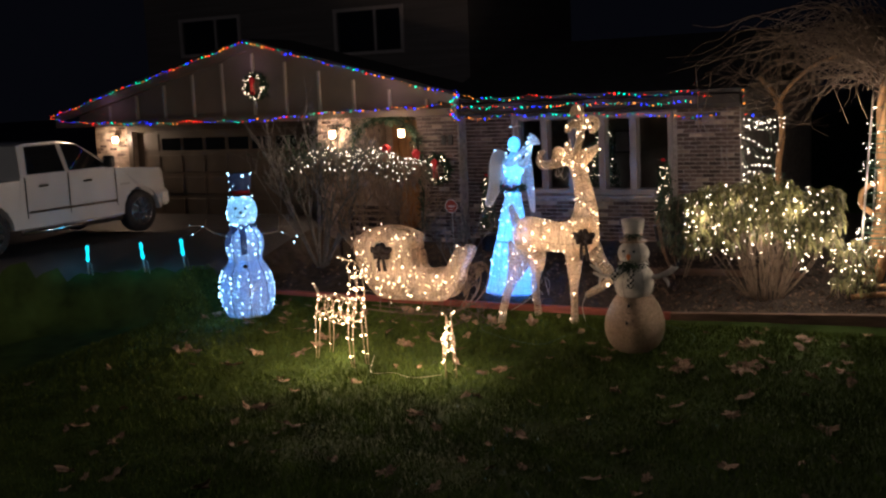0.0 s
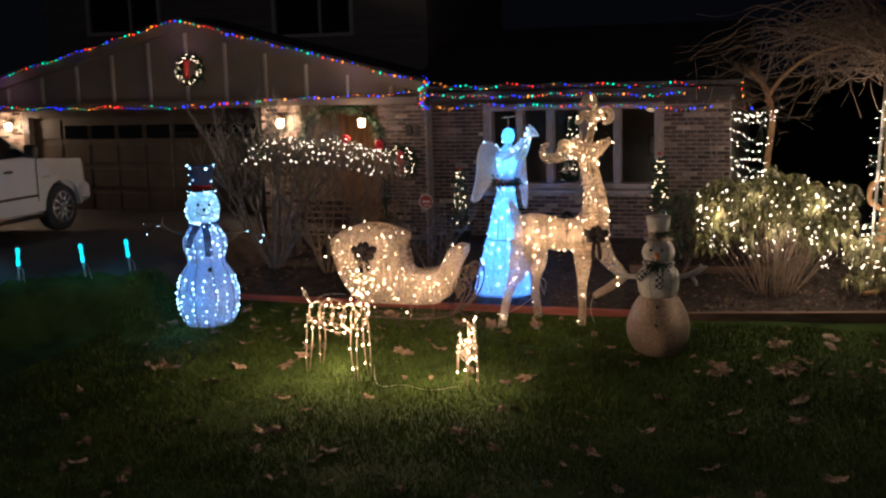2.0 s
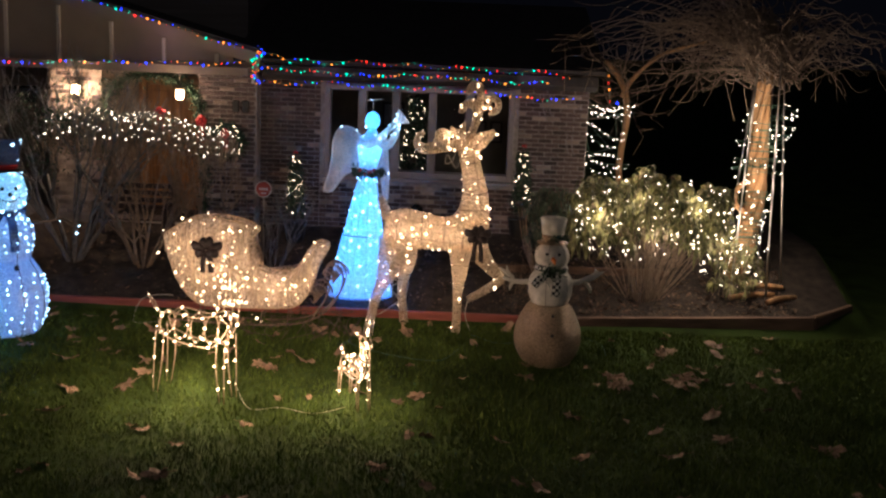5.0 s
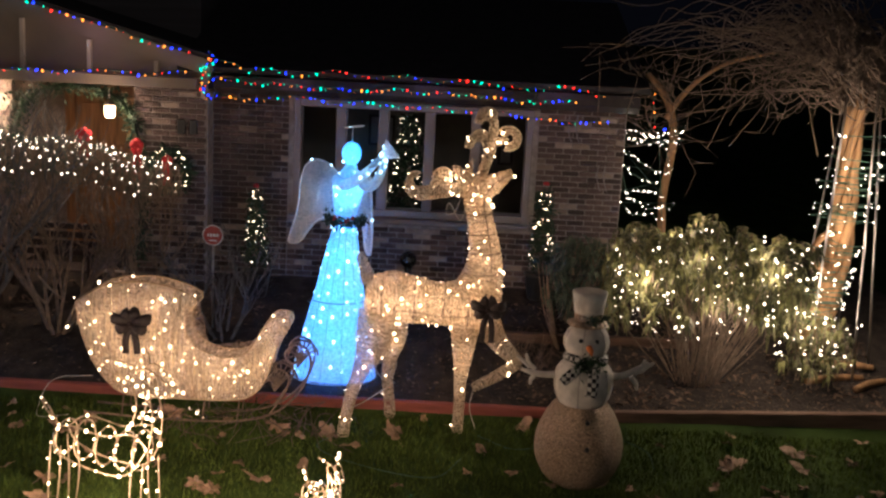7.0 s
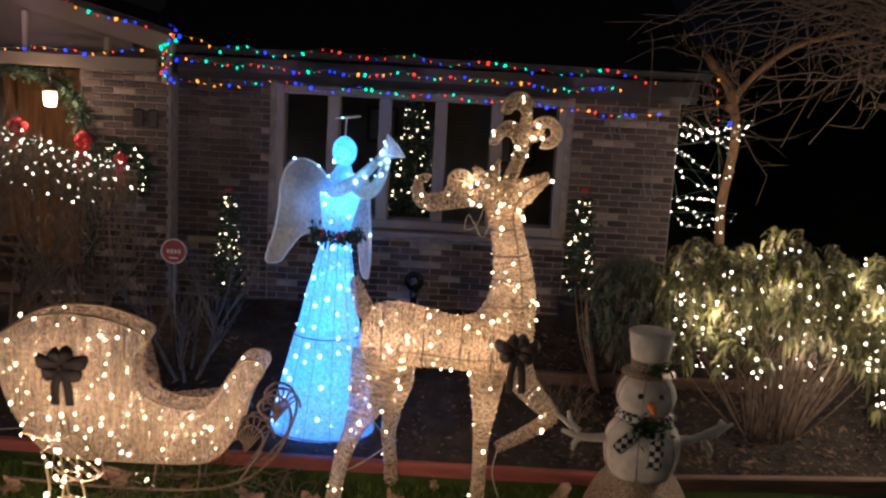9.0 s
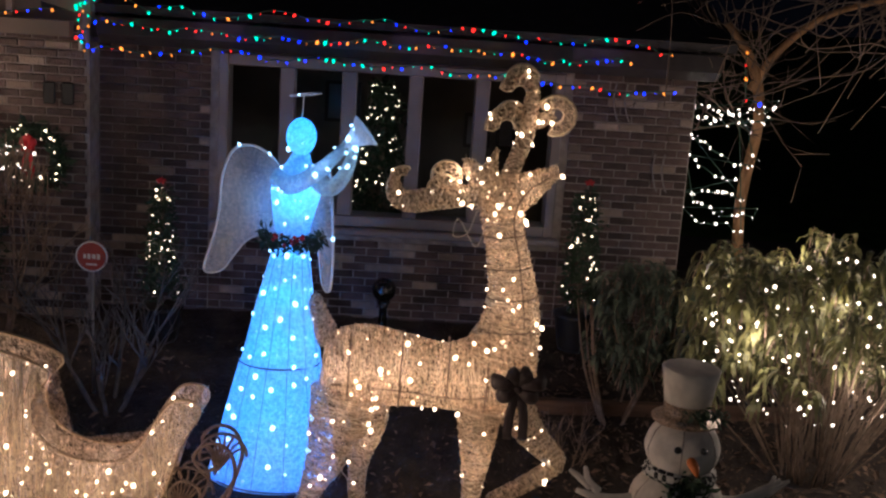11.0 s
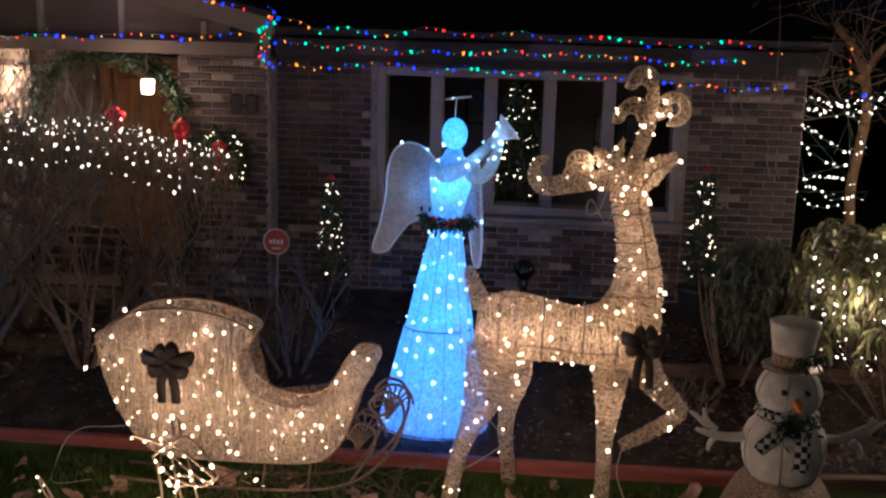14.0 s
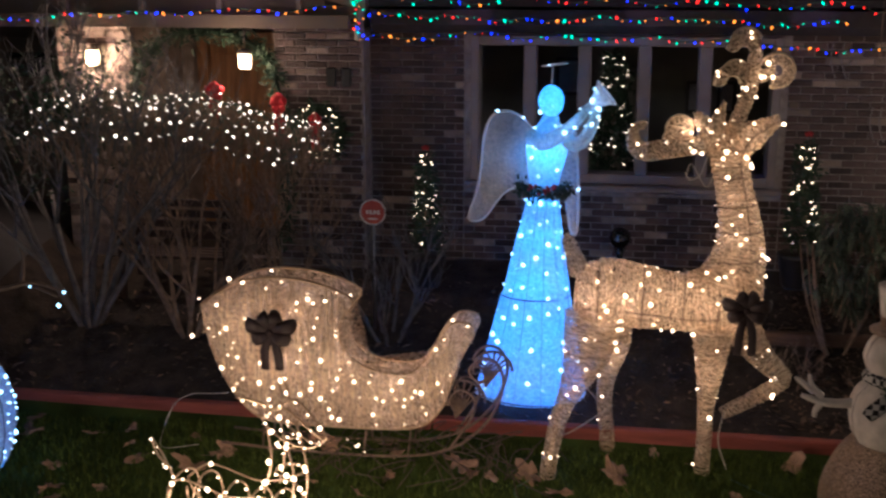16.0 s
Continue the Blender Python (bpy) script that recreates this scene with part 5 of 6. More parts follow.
def big_bush():
    t = empty("bush", "large leafy bush with drooping green leaves and many lights", "bush", (1.9, 1.15, 0.25))
    for k in range(64):
        a = rng.uniform(0, 2 * math.pi)
        bm = bmesh.new()
        s = rng.uniform(0.25, 0.95)
        k1 = rng.uniform(0.35, 0.6)
        r0 = rng.uniform(0.005, 0.009)
        mid = Vector((k1 * s * math.cos(a) + rng.uniform(-0.06, 0.06), 0.35 * s * math.sin(a), 0.36))
        bend([(0.14 * math.cos(a), 0.1 * math.sin(a), -0.08, r0), (*mid, r0 * 0.8), (0.85 * s * math.cos(a) + rng.uniform(-0.08, 0.08), 0.45 * s * math.sin(a), 0.8 + rng.uniform(-0.15, 0.2), 0.003)], 5, bm, 3)
        for _ in range(2):
            twigs(bm, mid + Vector((0, 0, rng.uniform(-0.1, 0.15))), (rng.uniform(-1, 1), rng.uniform(-1, 0.4), 0.9), rng.uniform(0.2, 0.4), 0.0035, 1, kids=2)
        part("cane", bm, TWIG, t)
    bm = bmesh.new()
    for _ in range(620):
        u = rng.uniform(-1, 1)
        topz = 1.3 + 0.07 * math.sin(7 * u + 1) - (0.16 if u < 0 else 0.12) * u * u - (0.1 if 0.0 < u < 0.3 else 0)
        v = rng.random() ** 0.7
        z = 0.55 + 0.12 * (1 - abs(u)) + v * (topz - 0.6)
        y = rng.uniform(-0.55, 0.38) * math.sqrt(max(0.1, 1 - (u * 0.85) ** 2))
        leaf_tuft(bm, Vector((0.0 + 0.8 * u, y, z)), 11, 0.11, rng)
    for _ in range(90):
        leaf_tuft(bm, Vector((rng.uniform(0.72, 1.15), rng.uniform(-0.3, 0.3), rng.uniform(0.15, 0.65))), 9, 0.09, rng)
    part("crown", bm, [LEAF, TWIG], t, smooth=False)
    return t


big_bush()
bm = bmesh.new()
for _ in range(150):
    u = rng.uniform(-1, 1)
    leaf_tuft(bm, Vector((0.93 + 0.27 * u, 1.5 + rng.uniform(-0.22, 0.22), 1.08 + rng.uniform(-0.4, 0.3) * (1 - 0.4 * abs(u)))), 9, 0.1, rng)
t = empty("bush", "darker unlit leafy bush beside the lit bush", "bush", (0.85, 1.5, 0.34))
ob = part("crown", bm, [DULLLEAF, TWIG], t, smooth=False)
ob.location = (-0.85, -1.5, -0.34)
for k in range(9):
    bm = bmesh.new()
    a = rng.uniform(0, 6.28)
    bend([(0.04 * math.cos(a), 0.04 * math.sin(a), -0.05, 0.01), (0.2 * math.cos(a), 0.15 * math.sin(a), 0.35, 0.008), (0.28 * math.cos(a), 0.18 * math.sin(a), 0.75, 0.004)], 5, bm, 3)
    part("cane", bm, TWIG, t)
places = []
while len(places) < 180:
    u = rng.uniform(-1, 1)
    z = rng.uniform(0.62, 1.58 - 0.2 * u * u)
    d = math.sqrt(max(0.05, 1 - (0.8 * u) ** 2))
    p = Vector((1.92 + 0.8 * u, 1.12 - 0.56 * d * math.cos((z - 0.95) * 1.4), z))
    if z > 0.75 + 0.1 * math.sin(4 * u) or (u > 0.55 and z > 0.5):
        places.append(p)
for _ in range(26):
    places.append(Vector((rng.uniform(2.6, 3.05), rng.uniform(0.75, 0.95), rng.uniform(0.45, 0.95))))
string_of("light_string", places, "white", "warm white bulbs all over the large leafy bush")
for x, z in ((1.35, 1.05), (1.75, 1.25), (1.95, 0.85), (2.3, 1.15), (2.65, 0.75)):
    lamp("bush_light", (x, 0.68, z + 0.1), 6.2, WHITE, 0.12)
    lamp("bush_light", (x, 1.15, z + 0.2), 8.5, WHITE, 0.12)


# ---- twisted vine tree with a canopy of bare shoots, and its poles ----
def vine_tree():
    t = empty("vine_tree", "twisted old vine trunk with bare arching shoots, wrapped in lights", "tree", (3.0, 1.6, 0.38))
    bm = bmesh.new()
    for k in range(6):
        ph = k * 1.05
        pts = []
        for i in range(14):
            u = i / 13
            a = ph + u * 4.2
            r = 0.075 * (1 - 0.35 * u) + 0.03 * math.sin(9 * u + k)
            pts.append((-0.08 + 0.26 * u + r * math.cos(a) + 0.05 * math.sin(5 * u), r * math.sin(a), -0.05 + 2.3 * u))
        tube(bm, pts, [0.055 * (1 - 0.45 * i / 13) for i in range(14)], 7)
    bend([(-0.02, -0.1, 0.75, 0.03), (-0.14, -0.12, 0.85, 0.03), (-0.13, -0.12, 1.0, 0.028), (0.0, -0.08, 1.1, 0.03)], 7, bm)
    part("trunk", bm, VINE, t)
    r2 = random.Random(3)
    for grp in range(4):
        bm = bmesh.new()
        for _ in range(72):
            x0 = 0.15 + r2.uniform(-0.25, 0.3)
            z0 = 2.15 + r2.uniform(-0.1, 0.4)
            end = -0.1 - 1.25 * r2.random() if grp < 2 else r2.uniform(-0.9, 1.4)
            if r2.random() < 0.07:
                end = r2.uniform(-2.3, -1.6)
            lift = r2.uniform(0.05, 0.55)
            y1 = r2.uniform(-0.6, 0.7)
            wob = [Vector((r2.uniform(-0.09, 0.09), r2.uniform(-0.06, 0.06), r2.uniform(-0.13, 0.13))) for _ in range(9)]
            drop = r2.uniform(-0.3, 0.25) - (0.15 if abs(end) > 1.7 else 0)
            pts = [(x0, r2.uniform(-0.15, 0.15), z0), (x0 + (end - x0) * 0.35, y1 * 0.4 + r2.uniform(-0.1, 0.1), z0 + lift), (x0 + (end - x0) * 0.7, y1 * 0.8, z0 + lift * 1.0 + drop * 0.4 + r2.uniform(-0.08, 0.08)), (end, y1, z0 + lift * 0.8 + drop)]
            c = curve(pts, 3)
            c = curve([q + (wob[i % 9] if 0 < i else Vector()) * 0.7 * min(1, abs(end - x0)) for i, q in enumerate(c)], 3)
            tube(bm, c, [0.0076 - 0.0055 * i / (len(c) - 1) for i in range(len(c))], 4)
            if r2.random() < 0.12:
                p = c[-2]
                tube(bm, curve([p, p + Vector((r2.uniform(-0.1, 0.1), r2.uniform(-0.1, 0.1), -0.2)), p + Vector((r2.uniform(-0.2, 0.1), 0, -r2.uniform(0.3, 0.7)))], 4), 0.004, 3)
        part("canopy", bm, SHOOT, t)
    return t


vine_tree()
for x, y, xt, yt in ((2.85, 1.3, 2.98, 1.5), (2.9, 1.9, 3.02, 1.65), (3.42, 1.45, 3.28, 1.6), (3.3, 1.95, 3.22, 1.75), (3.2, 1.2, 3.2, 1.45)):
    bm = bmesh.new()
    z = height(x, y)
    tube(bm, [(0, 0, -0.05), (xt - x, yt - y, 2.7 - z)], 0.011, 8)
    mesh_thing("support_pole", bm, METAL, "thin grey metal pole propping the vine", "pole", (x, y, z), "support poles")
places = []
for i in range(155):
    u = rng.uniform(0.12, 0.97)
    a = rng.uniform(math.pi * 0.95, math.pi * 2.05)
    wide = 0.16 + 0.12 * rng.random() * u
    places.append(Vector((2.93 + 0.26 * u + wide * 1.15 * math.cos(a), 1.6 + wide * math.sin(a), 0.4 + 1.95 * u)))
places.sort(key=lambda p: p.z)
string_of("light_string", places, "white", "warm white bulbs wound round the twisted vine trunk", [p + Vector((0, 0.01, 0)) for p in places])
for x, z, w in ((2.85, 1.0, 1.0), (3.0, 1.5, 1.3), (3.1, 1.95, 1.3), (3.35, 1.4, 0.8), (3.05, 0.75, 0.7), (2.95, 2.3, 1.2)):
    lamp("vine_light", (x, 1.25, z), 3.3 * w, WHITE, 0.08)

# second, slimmer vine at the house corner with draped lights
before = set(bpy.data.objects)
t = empty("slim_vine", "slim leaning vine stem at the house corner with draped lights", "vine", (1.5, 2.0, 0.5))
bm = bmesh.new()
bend([(0.16, 0, -0.05, 0.05), (0.15, 0, 0.6, 0.04), (0.13, 0, 1.0, 0.038), (0.18, 0, 1.5, 0.036), (0.1, 0, 1.85, 0.035), (-0.1, 0, 2.1, 0.025)], 8, bm)
bend([(0.1, 0, 1.7, 0.03), (0.25, 0, 1.95, 0.025), (0.55, 0, 2.2, 0.02), (1.0, -0.1, 2.35, 0.015)], 6, bm)
part("stem", bm, VINE, t)
bm = bmesh.new()
for _ in range(45):
    twigs(bm, (rng.uniform(-0.1, 0.25), rng.uniform(-0.1, 0.1), rng.uniform(1.5, 2.0)), (rng.uniform(-1, 0.7), rng.uniform(-0.5, 0.5), rng.uniform(-0.3, 0.7)), rng.uniform(0.25, 0.6), 0.006, 1)
part("canopy", bm, SHOOT, t)
places = []
for a, b, n_, sag in (((1.14, 2.12), (1.76, 2.12), 30, 0.07), ((1.16, 2.05), (1.76, 2.03), 24, 0.05), ((1.2, 1.92), (1.66, 1.7), 16, 0.03), ((1.22, 1.78), (1.55, 1.62), 8, 0.03), ((1.2, 1.5), (1.6, 1.5), 16, -0.05), ((1.2, 1.9), (1.22, 1.55), 6, 0.0), ((1.16, 2.2), (1.18, 1.95), 6, 0), ((1.3, 1.48), (1.72, 1.42), 14, 0.05), ((1.25, 1.4), (1.6, 1.32), 10, 0.03), ((1.55, 2.05), (1.66, 1.75), 7, 0.0)):
    for i in range(n_):
        u = i / max(1, n_ - 1)
        places.append(Vector((a[0] + (b[0] - a[0]) * u + rng.uniform(-0.02, 0.02), 1.9 + rng.uniform(-0.05, 0.05), a[1] + (b[1] - a[1]) * u - sag * math.sin(math.pi * u) + rng.uniform(-0.025, 0.025))))
string_of("light_string", places, "white", "warm white bulbs draped on the slim vine at the house corner", places)
for x, z in ((1.35, 2.05), (1.4, 1.6)):
    lamp("vine_light", (x, 1.25, z - 0.1), 0.9, WHITE, 0.08)
settle(before, 0.14, 0.55, 0.05)


# ---- coloured strings along the roof ----
def along(pts, step, sag=0.03, jitter=0.012):
    out = []
    for a, b in zip(pts, pts[1:]):
        a, b = Vector(a), Vector(b)
        n_ = max(2, int((b - a).length / step))
        for i in range(n_):
            u = i / n_
            s = math.sin(u * n_ * 0.62 + a.x) * 0.5 + 0.5
            out.append(a.lerp(b, u) + Vector((rng.uniform(-jitter, jitter), -0.03, -sag * s + rng.uniform(-jitter, jitter))))
    return out


COLOUR_LABEL = "string of multicoloured bulbs "
for lbl, pts, st, sag in (("up the gable edge", [(-9.8, 2.04, 2.53), (-5.75, 2.04, 3.5), (-2.4, 2.04, 2.62)], 0.072, 0.02), ("along the garage eave", [(-9.8, 2.02, 2.5), (-9.4, 2.02, 2.42), (-7.5, 2.02, 2.37), (-5.5, 2.02, 2.36), (-4.2, 2.02, 2.43), (-2.42, 2.02, 2.48)], 0.066, 0.03),
                          ("along the upper edge of the low roof", [(-2.3, 2.06, 2.6), (-1.9, 2.05, 2.54), (-0.6, 2.05, 2.55), (0.3, 2.05, 2.52), (1.15, 2.05, 2.5)], 0.062, 0.05), ("under the gutter of the low roof", [(-2.3, 2.12, 2.27), (-1.5, 2.12, 2.3), (0.3, 2.1, 2.27), (0.75, 2.12, 2.22), (1.2, 2.12, 2.23)], 0.055, 0.03),
                          # bulbs added on the gutter face imitate the other strings' reflections there
                          ("standing in for reflections on the gutter", [(-2.2, 2.05, 2.43), (-1.2, 2.06, 2.4), (-0.3, 2.07, 2.42), (0.45, 2.07, 2.38), (0.9, 2.06, 2.4)], 0.05, 0.018), ("wound round the downspout elbow", [(-2.3, 2.06, 2.66), (-2.24, 2.05, 2.58), (-2.36, 2.05, 2.5), (-2.26, 2.05, 2.42), (-2.37, 2.06, 2.34), (-2.28, 2.06, 2.26)], 0.04, 0.02), ("down the downspout at the corner", [(-2.28, 2.08, 2.62), (-2.38, 2.08, 2.5), (-2.33, 2.08, 2.24)], 0.035, 0.02), ("on the vine at the house corner", [(1.5, 1.95, 2.55), (1.52, 1.95, 2.28), (1.7, 1.95, 2.22)], 0.07, 0.05)):
    p = along(pts, st, sag)
    string_of("light_string", p, "many", COLOUR_LABEL + lbl, [q + Vector((0, 0.012, 0.01)) for q in p])
for x, z, y in ((-8.5, 2.7, 1.9), (-5.7, 3.2, 1.85), (-3.3, 2.7, 1.9), (-1.6, 2.38, 1.95), (-0.4, 2.38, 1.95), (0.7, 2.36, 1.95)):
    lamp("string_light", (x, y, z), 0.5, (0.75, 0.42, 0.7), 0.2)


# ---- wreaths, garland, bows at the entry ----
def wreath(x, y, z, r, label, lights, bowm):
    bm = bmesh.new()
    for i in range(26):
        a = 2 * math.pi * i / 26
        leafy(bm, (r * math.cos(a), 0, r * math.sin(a)), (r * 0.28, 0.06, r * 0.28), 34, r * 0.38)
    tube(bm, [(r * math.cos(q), 0, r * math.sin(q)) for q in [2 * math.pi * k / 20 for k in range(21)]], r * 0.12, 6)
    mesh_thing("wreath", bm, DARKLEAF, label, "wreath", (x, y, z), "wreaths")
    string_of("light_string", [Vector((x + r * k * math.cos(a), y - 0.06, z + r * k * math.sin(a))) for a, k in [(rng.uniform(0, 6.28), rng.uniform(0.8, 1.25)) for _ in range(lights)]], "small", "small warm bulbs in a green wreath")
    bow(x, y - 0.08, z + r * 0.45, r * 0.5, bowm, "red ribbon bow on a green wreath", hang=2.4, wide=0.55)


wreath(-5.6, 2.06, 2.84, 0.16, "lit round wreath with red bow on the gable", 44, RED)
wreath(-2.68, 2.16, 1.6, 0.17, "lit round wreath with red bow on the brick beside the door", 26, RED)
lamp("wreath_light", (-5.6, 1.9, 2.84), 0.35, WARM, 0.1)
lamp("wreath_light", (-2.75, 1.85, 1.65), 0.7, WARM, 0.1)
bow(-2.93, 2.03, 1.8, 0.11, RED, "bright red ribbon bow on the door garland", hang=2.6, wide=0.5)
bow(-3.38, 1.98, 1.88, 0.1, RED, "bright red ribbon bow on the door garland", hang=1.8, wide=0.7)
bm = bmesh.new()
arch = curve([(-4.08, 2.2, 1.4), (-4.05, 2.2, 1.95), (-3.85, 2.2, 2.22), (-3.5, 2.2, 2.3), (-3.15, 2.2, 2.2), (-2.98, 2.15, 1.95), (-2.93, 2.15, 1.4), (-2.92, 2.15, 0.8)], 8)
gar = empty("garland", "thick green garland arched over the front door", "garland", (-3.5, 2.2, 1.4))
tube(bm, [p - Vector((-3.5, 2.2, 1.4)) for p in arch], 0.02, 5)
part("stem", bm, DARKLEAF, gar)
bm = bmesh.new()
for p in arch:
    leafy(bm, p - Vector((-3.5, 2.2, 1.4)), (0.085, 0.07, 0.085), 34, 0.06)
part("foliage", bm, DARKLEAF, gar, smooth=False)["kind"] = "stuff"
# house number, drawn as plain bars
num = empty("house_number", "dark plain number bars on the brick", "sign", (-2.62, 2.17, 1.98))
for x in (0.0, 0.11):
    part("bar", boxes(((x, 0, -0.06), (x + 0.075, 0.015, 0.075)), bevel=0.01), BLACK, num, smooth=False)


# ---- small lit trees, globe, hooks, sign, bench ----
def small_tree(x, y, z0, label):
    t = empty("small_tree", label, "small tree", (x, y, z0), "small lit trees")
    bm = bmesh.new()
    tube(bm, [(0, 0, 0.0), (0, 0, 0.95)], 0.015, 6)
    part("trunk", bm, BARK, t)
    bm = bmesh.new()
    for i in range(30):
        u = i / 29
        for k in range(3):
            a = i * 2.4 + k * 2.1
            leafy(bm, (0.1 * (1 - u * 0.75) * math.cos(a), 0.1 * (1 - u * 0.75) * math.sin(a), 0.3 + 0.62 * u), (0.05, 0.05, 0.05), 14, 0.05)
    part("crown", bm, DARKLEAF, t, smooth=False)
    bm = bmesh.new()
    turned(bm, [(0, 0.09), (0.02, 0.1), (0.2, 0.13), (0.22, 0.14), (0.23, 0.12)], 16)
    part("pot", bm, BLACK, t)
    places = []
    for i in range(42):
        u = rng.random()
        a = rng.uniform(math.pi, 2 * math.pi)
        r = 0.115 * (1 - u * 0.7)
        places.append(Vector((x + r * math.cos(a), y + r * math.sin(a), z0 + 0.3 + 0.66 * u)))
    string_of("light_string", places, "small", "small warm bulbs over a little evergreen tree")
    bow(x, y - 0.03, z0 + 1.0, 0.028, RED, "tiny red bow on top of a little tree", False)
    lamp("tree_light", (x, y - 0.25, z0 + 0.65), 0.22, WARM, 0.1)


small_tree(-1.88, 2.05, 0.52, "slim evergreen tree with lights before brick, beside a shrub")
small_tree(0.62, 1.7, 0.72, "slim evergreen tree with lights before brick, beside the window")
tr = empty("indoor_tree", "decorated indoor tree with warm lights behind the window", "indoor tree", (-0.6, 3.0, 0.78))
bm = bmesh.new()
for i in range(34):
    u = i / 33
    for k in range(3):
        a = i * 2.4 + k * 2.1
        leafy(bm, (0.19 * (1 - u * 0.85) * math.cos(a), 0.19 * (1 - u * 0.85) * math.sin(a), 0.25 + 1.05 * u), (0.08, 0.08, 0.06), 12, 0.08)
part("crown", bm, DARKLEAF, tr, smooth=False)
bm = bmesh.new()
tube(bm, [(0, 0, 0), (0, 0, 1.3)], 0.02, 6)
part("trunk", bm, BARK, tr)
places = []
for i in range(70):
    u = rng.random() ** 0.8
    a = rng.uniform(math.pi, 2 * math.pi)
    r = 0.21 * (1 - u * 0.6)
    places.append(Vector((-0.6 + r * math.cos(a), 3.0 + r * math.sin(a) * 0.7, 1.05 + 1.05 * u)))
string_of("light_string", places, "small", "small warm bulbs over the indoor tree")
bm = bmesh.new()
ball(bm, (0, 0, 0.42), 0.075, 3)
turned(bm, [(0, 0.07), (0.03, 0.03), (0.3, 0.025), (0.35, 0.045)], 12)
mesh_thing("gazing_globe", bm, CARGLASS, "dark reflective globe on a slim stand before the wall", "garden globe", (-0.52, 2.0, height(-0.52, 2.0)))
for x, z in ((0.85, 2.15), (0.92, 2.15), (1.14, 1.72), (1.2, 1.72)):
    bm = bmesh.new()
    tube(bm, curve([(0, 0, 0.1), (-0.012, 0, 0.0), (0.012, 0, -0.1), (0.03, 0, -0.14)]), 0.006, 5)
    mesh_thing("hook", bm, TRIM, "short pale curved hanger on the brick wall", "hook", (x, W - 0.02, z), "pale hangers")
sg = empty("yard_sign", "round red yard sign with pale unreadable lettering on a thin stake", "sign", (-2.14, 1.5, 0.37))
bm = bmesh.new()
tube(bm, [(0, 0.01, -0.05), (0, 0.01, 0.8)], 0.008, 6)
part("stake", bm, METAL, sg)
bm = bmesh.new()
rings(bm, [[(0.088 * math.cos(q), y, 0.8 + 0.088 * math.sin(q)) for q in [2 * math.pi * k / 28 for k in range(28)]] for y in (-0.012, 0.0)])
part("disc", bm, SIGNRED, sg, smooth=False)
bm = bmesh.new()
tube(bm, [(0.084 * math.cos(q), -0.014, 0.8 + 0.084 * math.sin(q)) for q in [2 * math.pi * k / 28 for k in range(29)]], 0.005, 5)
part("rim", bm, SIGNWHITE, sg)
for x, w, z, hh in ((-0.045, 0.016, 0.8, 0.024), (-0.022, 0.016, 0.8, 0.03), (0.002, 0.02, 0.8, 0.024), (0.03, 0.016, 0.8, 0.03), (-0.03, 0.06, 0.755, 0.01)):
    part("letter_bar", boxes(((x, -0.016, z - hh / 2), (x + w, -0.0125, z + hh / 2))), SIGNWHITE, sg, smooth=False)


def bench():
    t = empty("bench", "dark slatted garden bench before the front door", "bench", (-3.65, 1.85, 0.45))
    for z in (0.36, 0.44, 0.52, 0.6):
        part("back_slat", boxes(((-0.38, 0.16, z), (0.38, 0.18, z + 0.055)), bevel=0.006), BENCHM, t, smooth=False)
    for y in (-0.12, -0.04, 0.04, 0.12):
        part("seat_slat", boxes(((-0.38, y, 0.28), (0.38, y + 0.06, 0.3)), bevel=0.005), BENCHM, t, smooth=False)
    for x in (-0.39, 0.39):
        for y, top in ((-0.12, 0.45), (0.18, 0.66)):
            part("leg", boxes(((x - 0.02, y - 0.02, -0.1), (x + 0.02, y + 0.02, top)), bevel=0.006), BENCHM, t, smooth=False)
        part("armrest", boxes(((x - 0.022, -0.15, 0.452), (x + 0.022, 0.158, 0.48)), bevel=0.006), BENCHM, t, smooth=False)


bench()


# ---- driveway lights ----
for x, y, tilt in ((-6.19, -0.9, 3), (-5.6, -0.5, -6), (-5.23, -0.16, -5)):
    s = empty("path_light", "teal glowing stake light along the driveway edge", "path light", (x, y, height(x, y)), "driveway stake lights")
    s.rotation_euler = (0, radians(tilt), 0)
    bm = bmesh.new()
    tube(bm, [(0, 0, -0.08), (0, 0, 0.17)], 0.011, 6)
    tube(bm, curve([(0, 0, 0.15), (0.05, 0.01, 0.12), (0.07, 0.0, 0.03), (0.1, -0.02, -0.03)], 4), 0.005, 5)
    part("stake", bm, METAL, s)
    bm = bmesh.new()
    turned(bm, [(0.16, 0.012), (0.17, 0.02), (0.2, 0.024), (0.24, 0.017), (0.29, 0.017), (0.33, 0.024), (0.365, 0.02), (0.38, 0.008)], 12)
    part("lens", bm, B_TEAL, s, "glowing teal lens")
    bm = bmesh.new()
    turned(bm, [(0.372, 0.014), (0.385, 0.014), (0.395, 0.006)], 10)
    part("cap", bm, BLACK, s)
    lamp("stake_glow", (x, y - 0.12, height(x, y) + 0.22), 0.6, (0.02, 0.5, 0.8), 0.04)


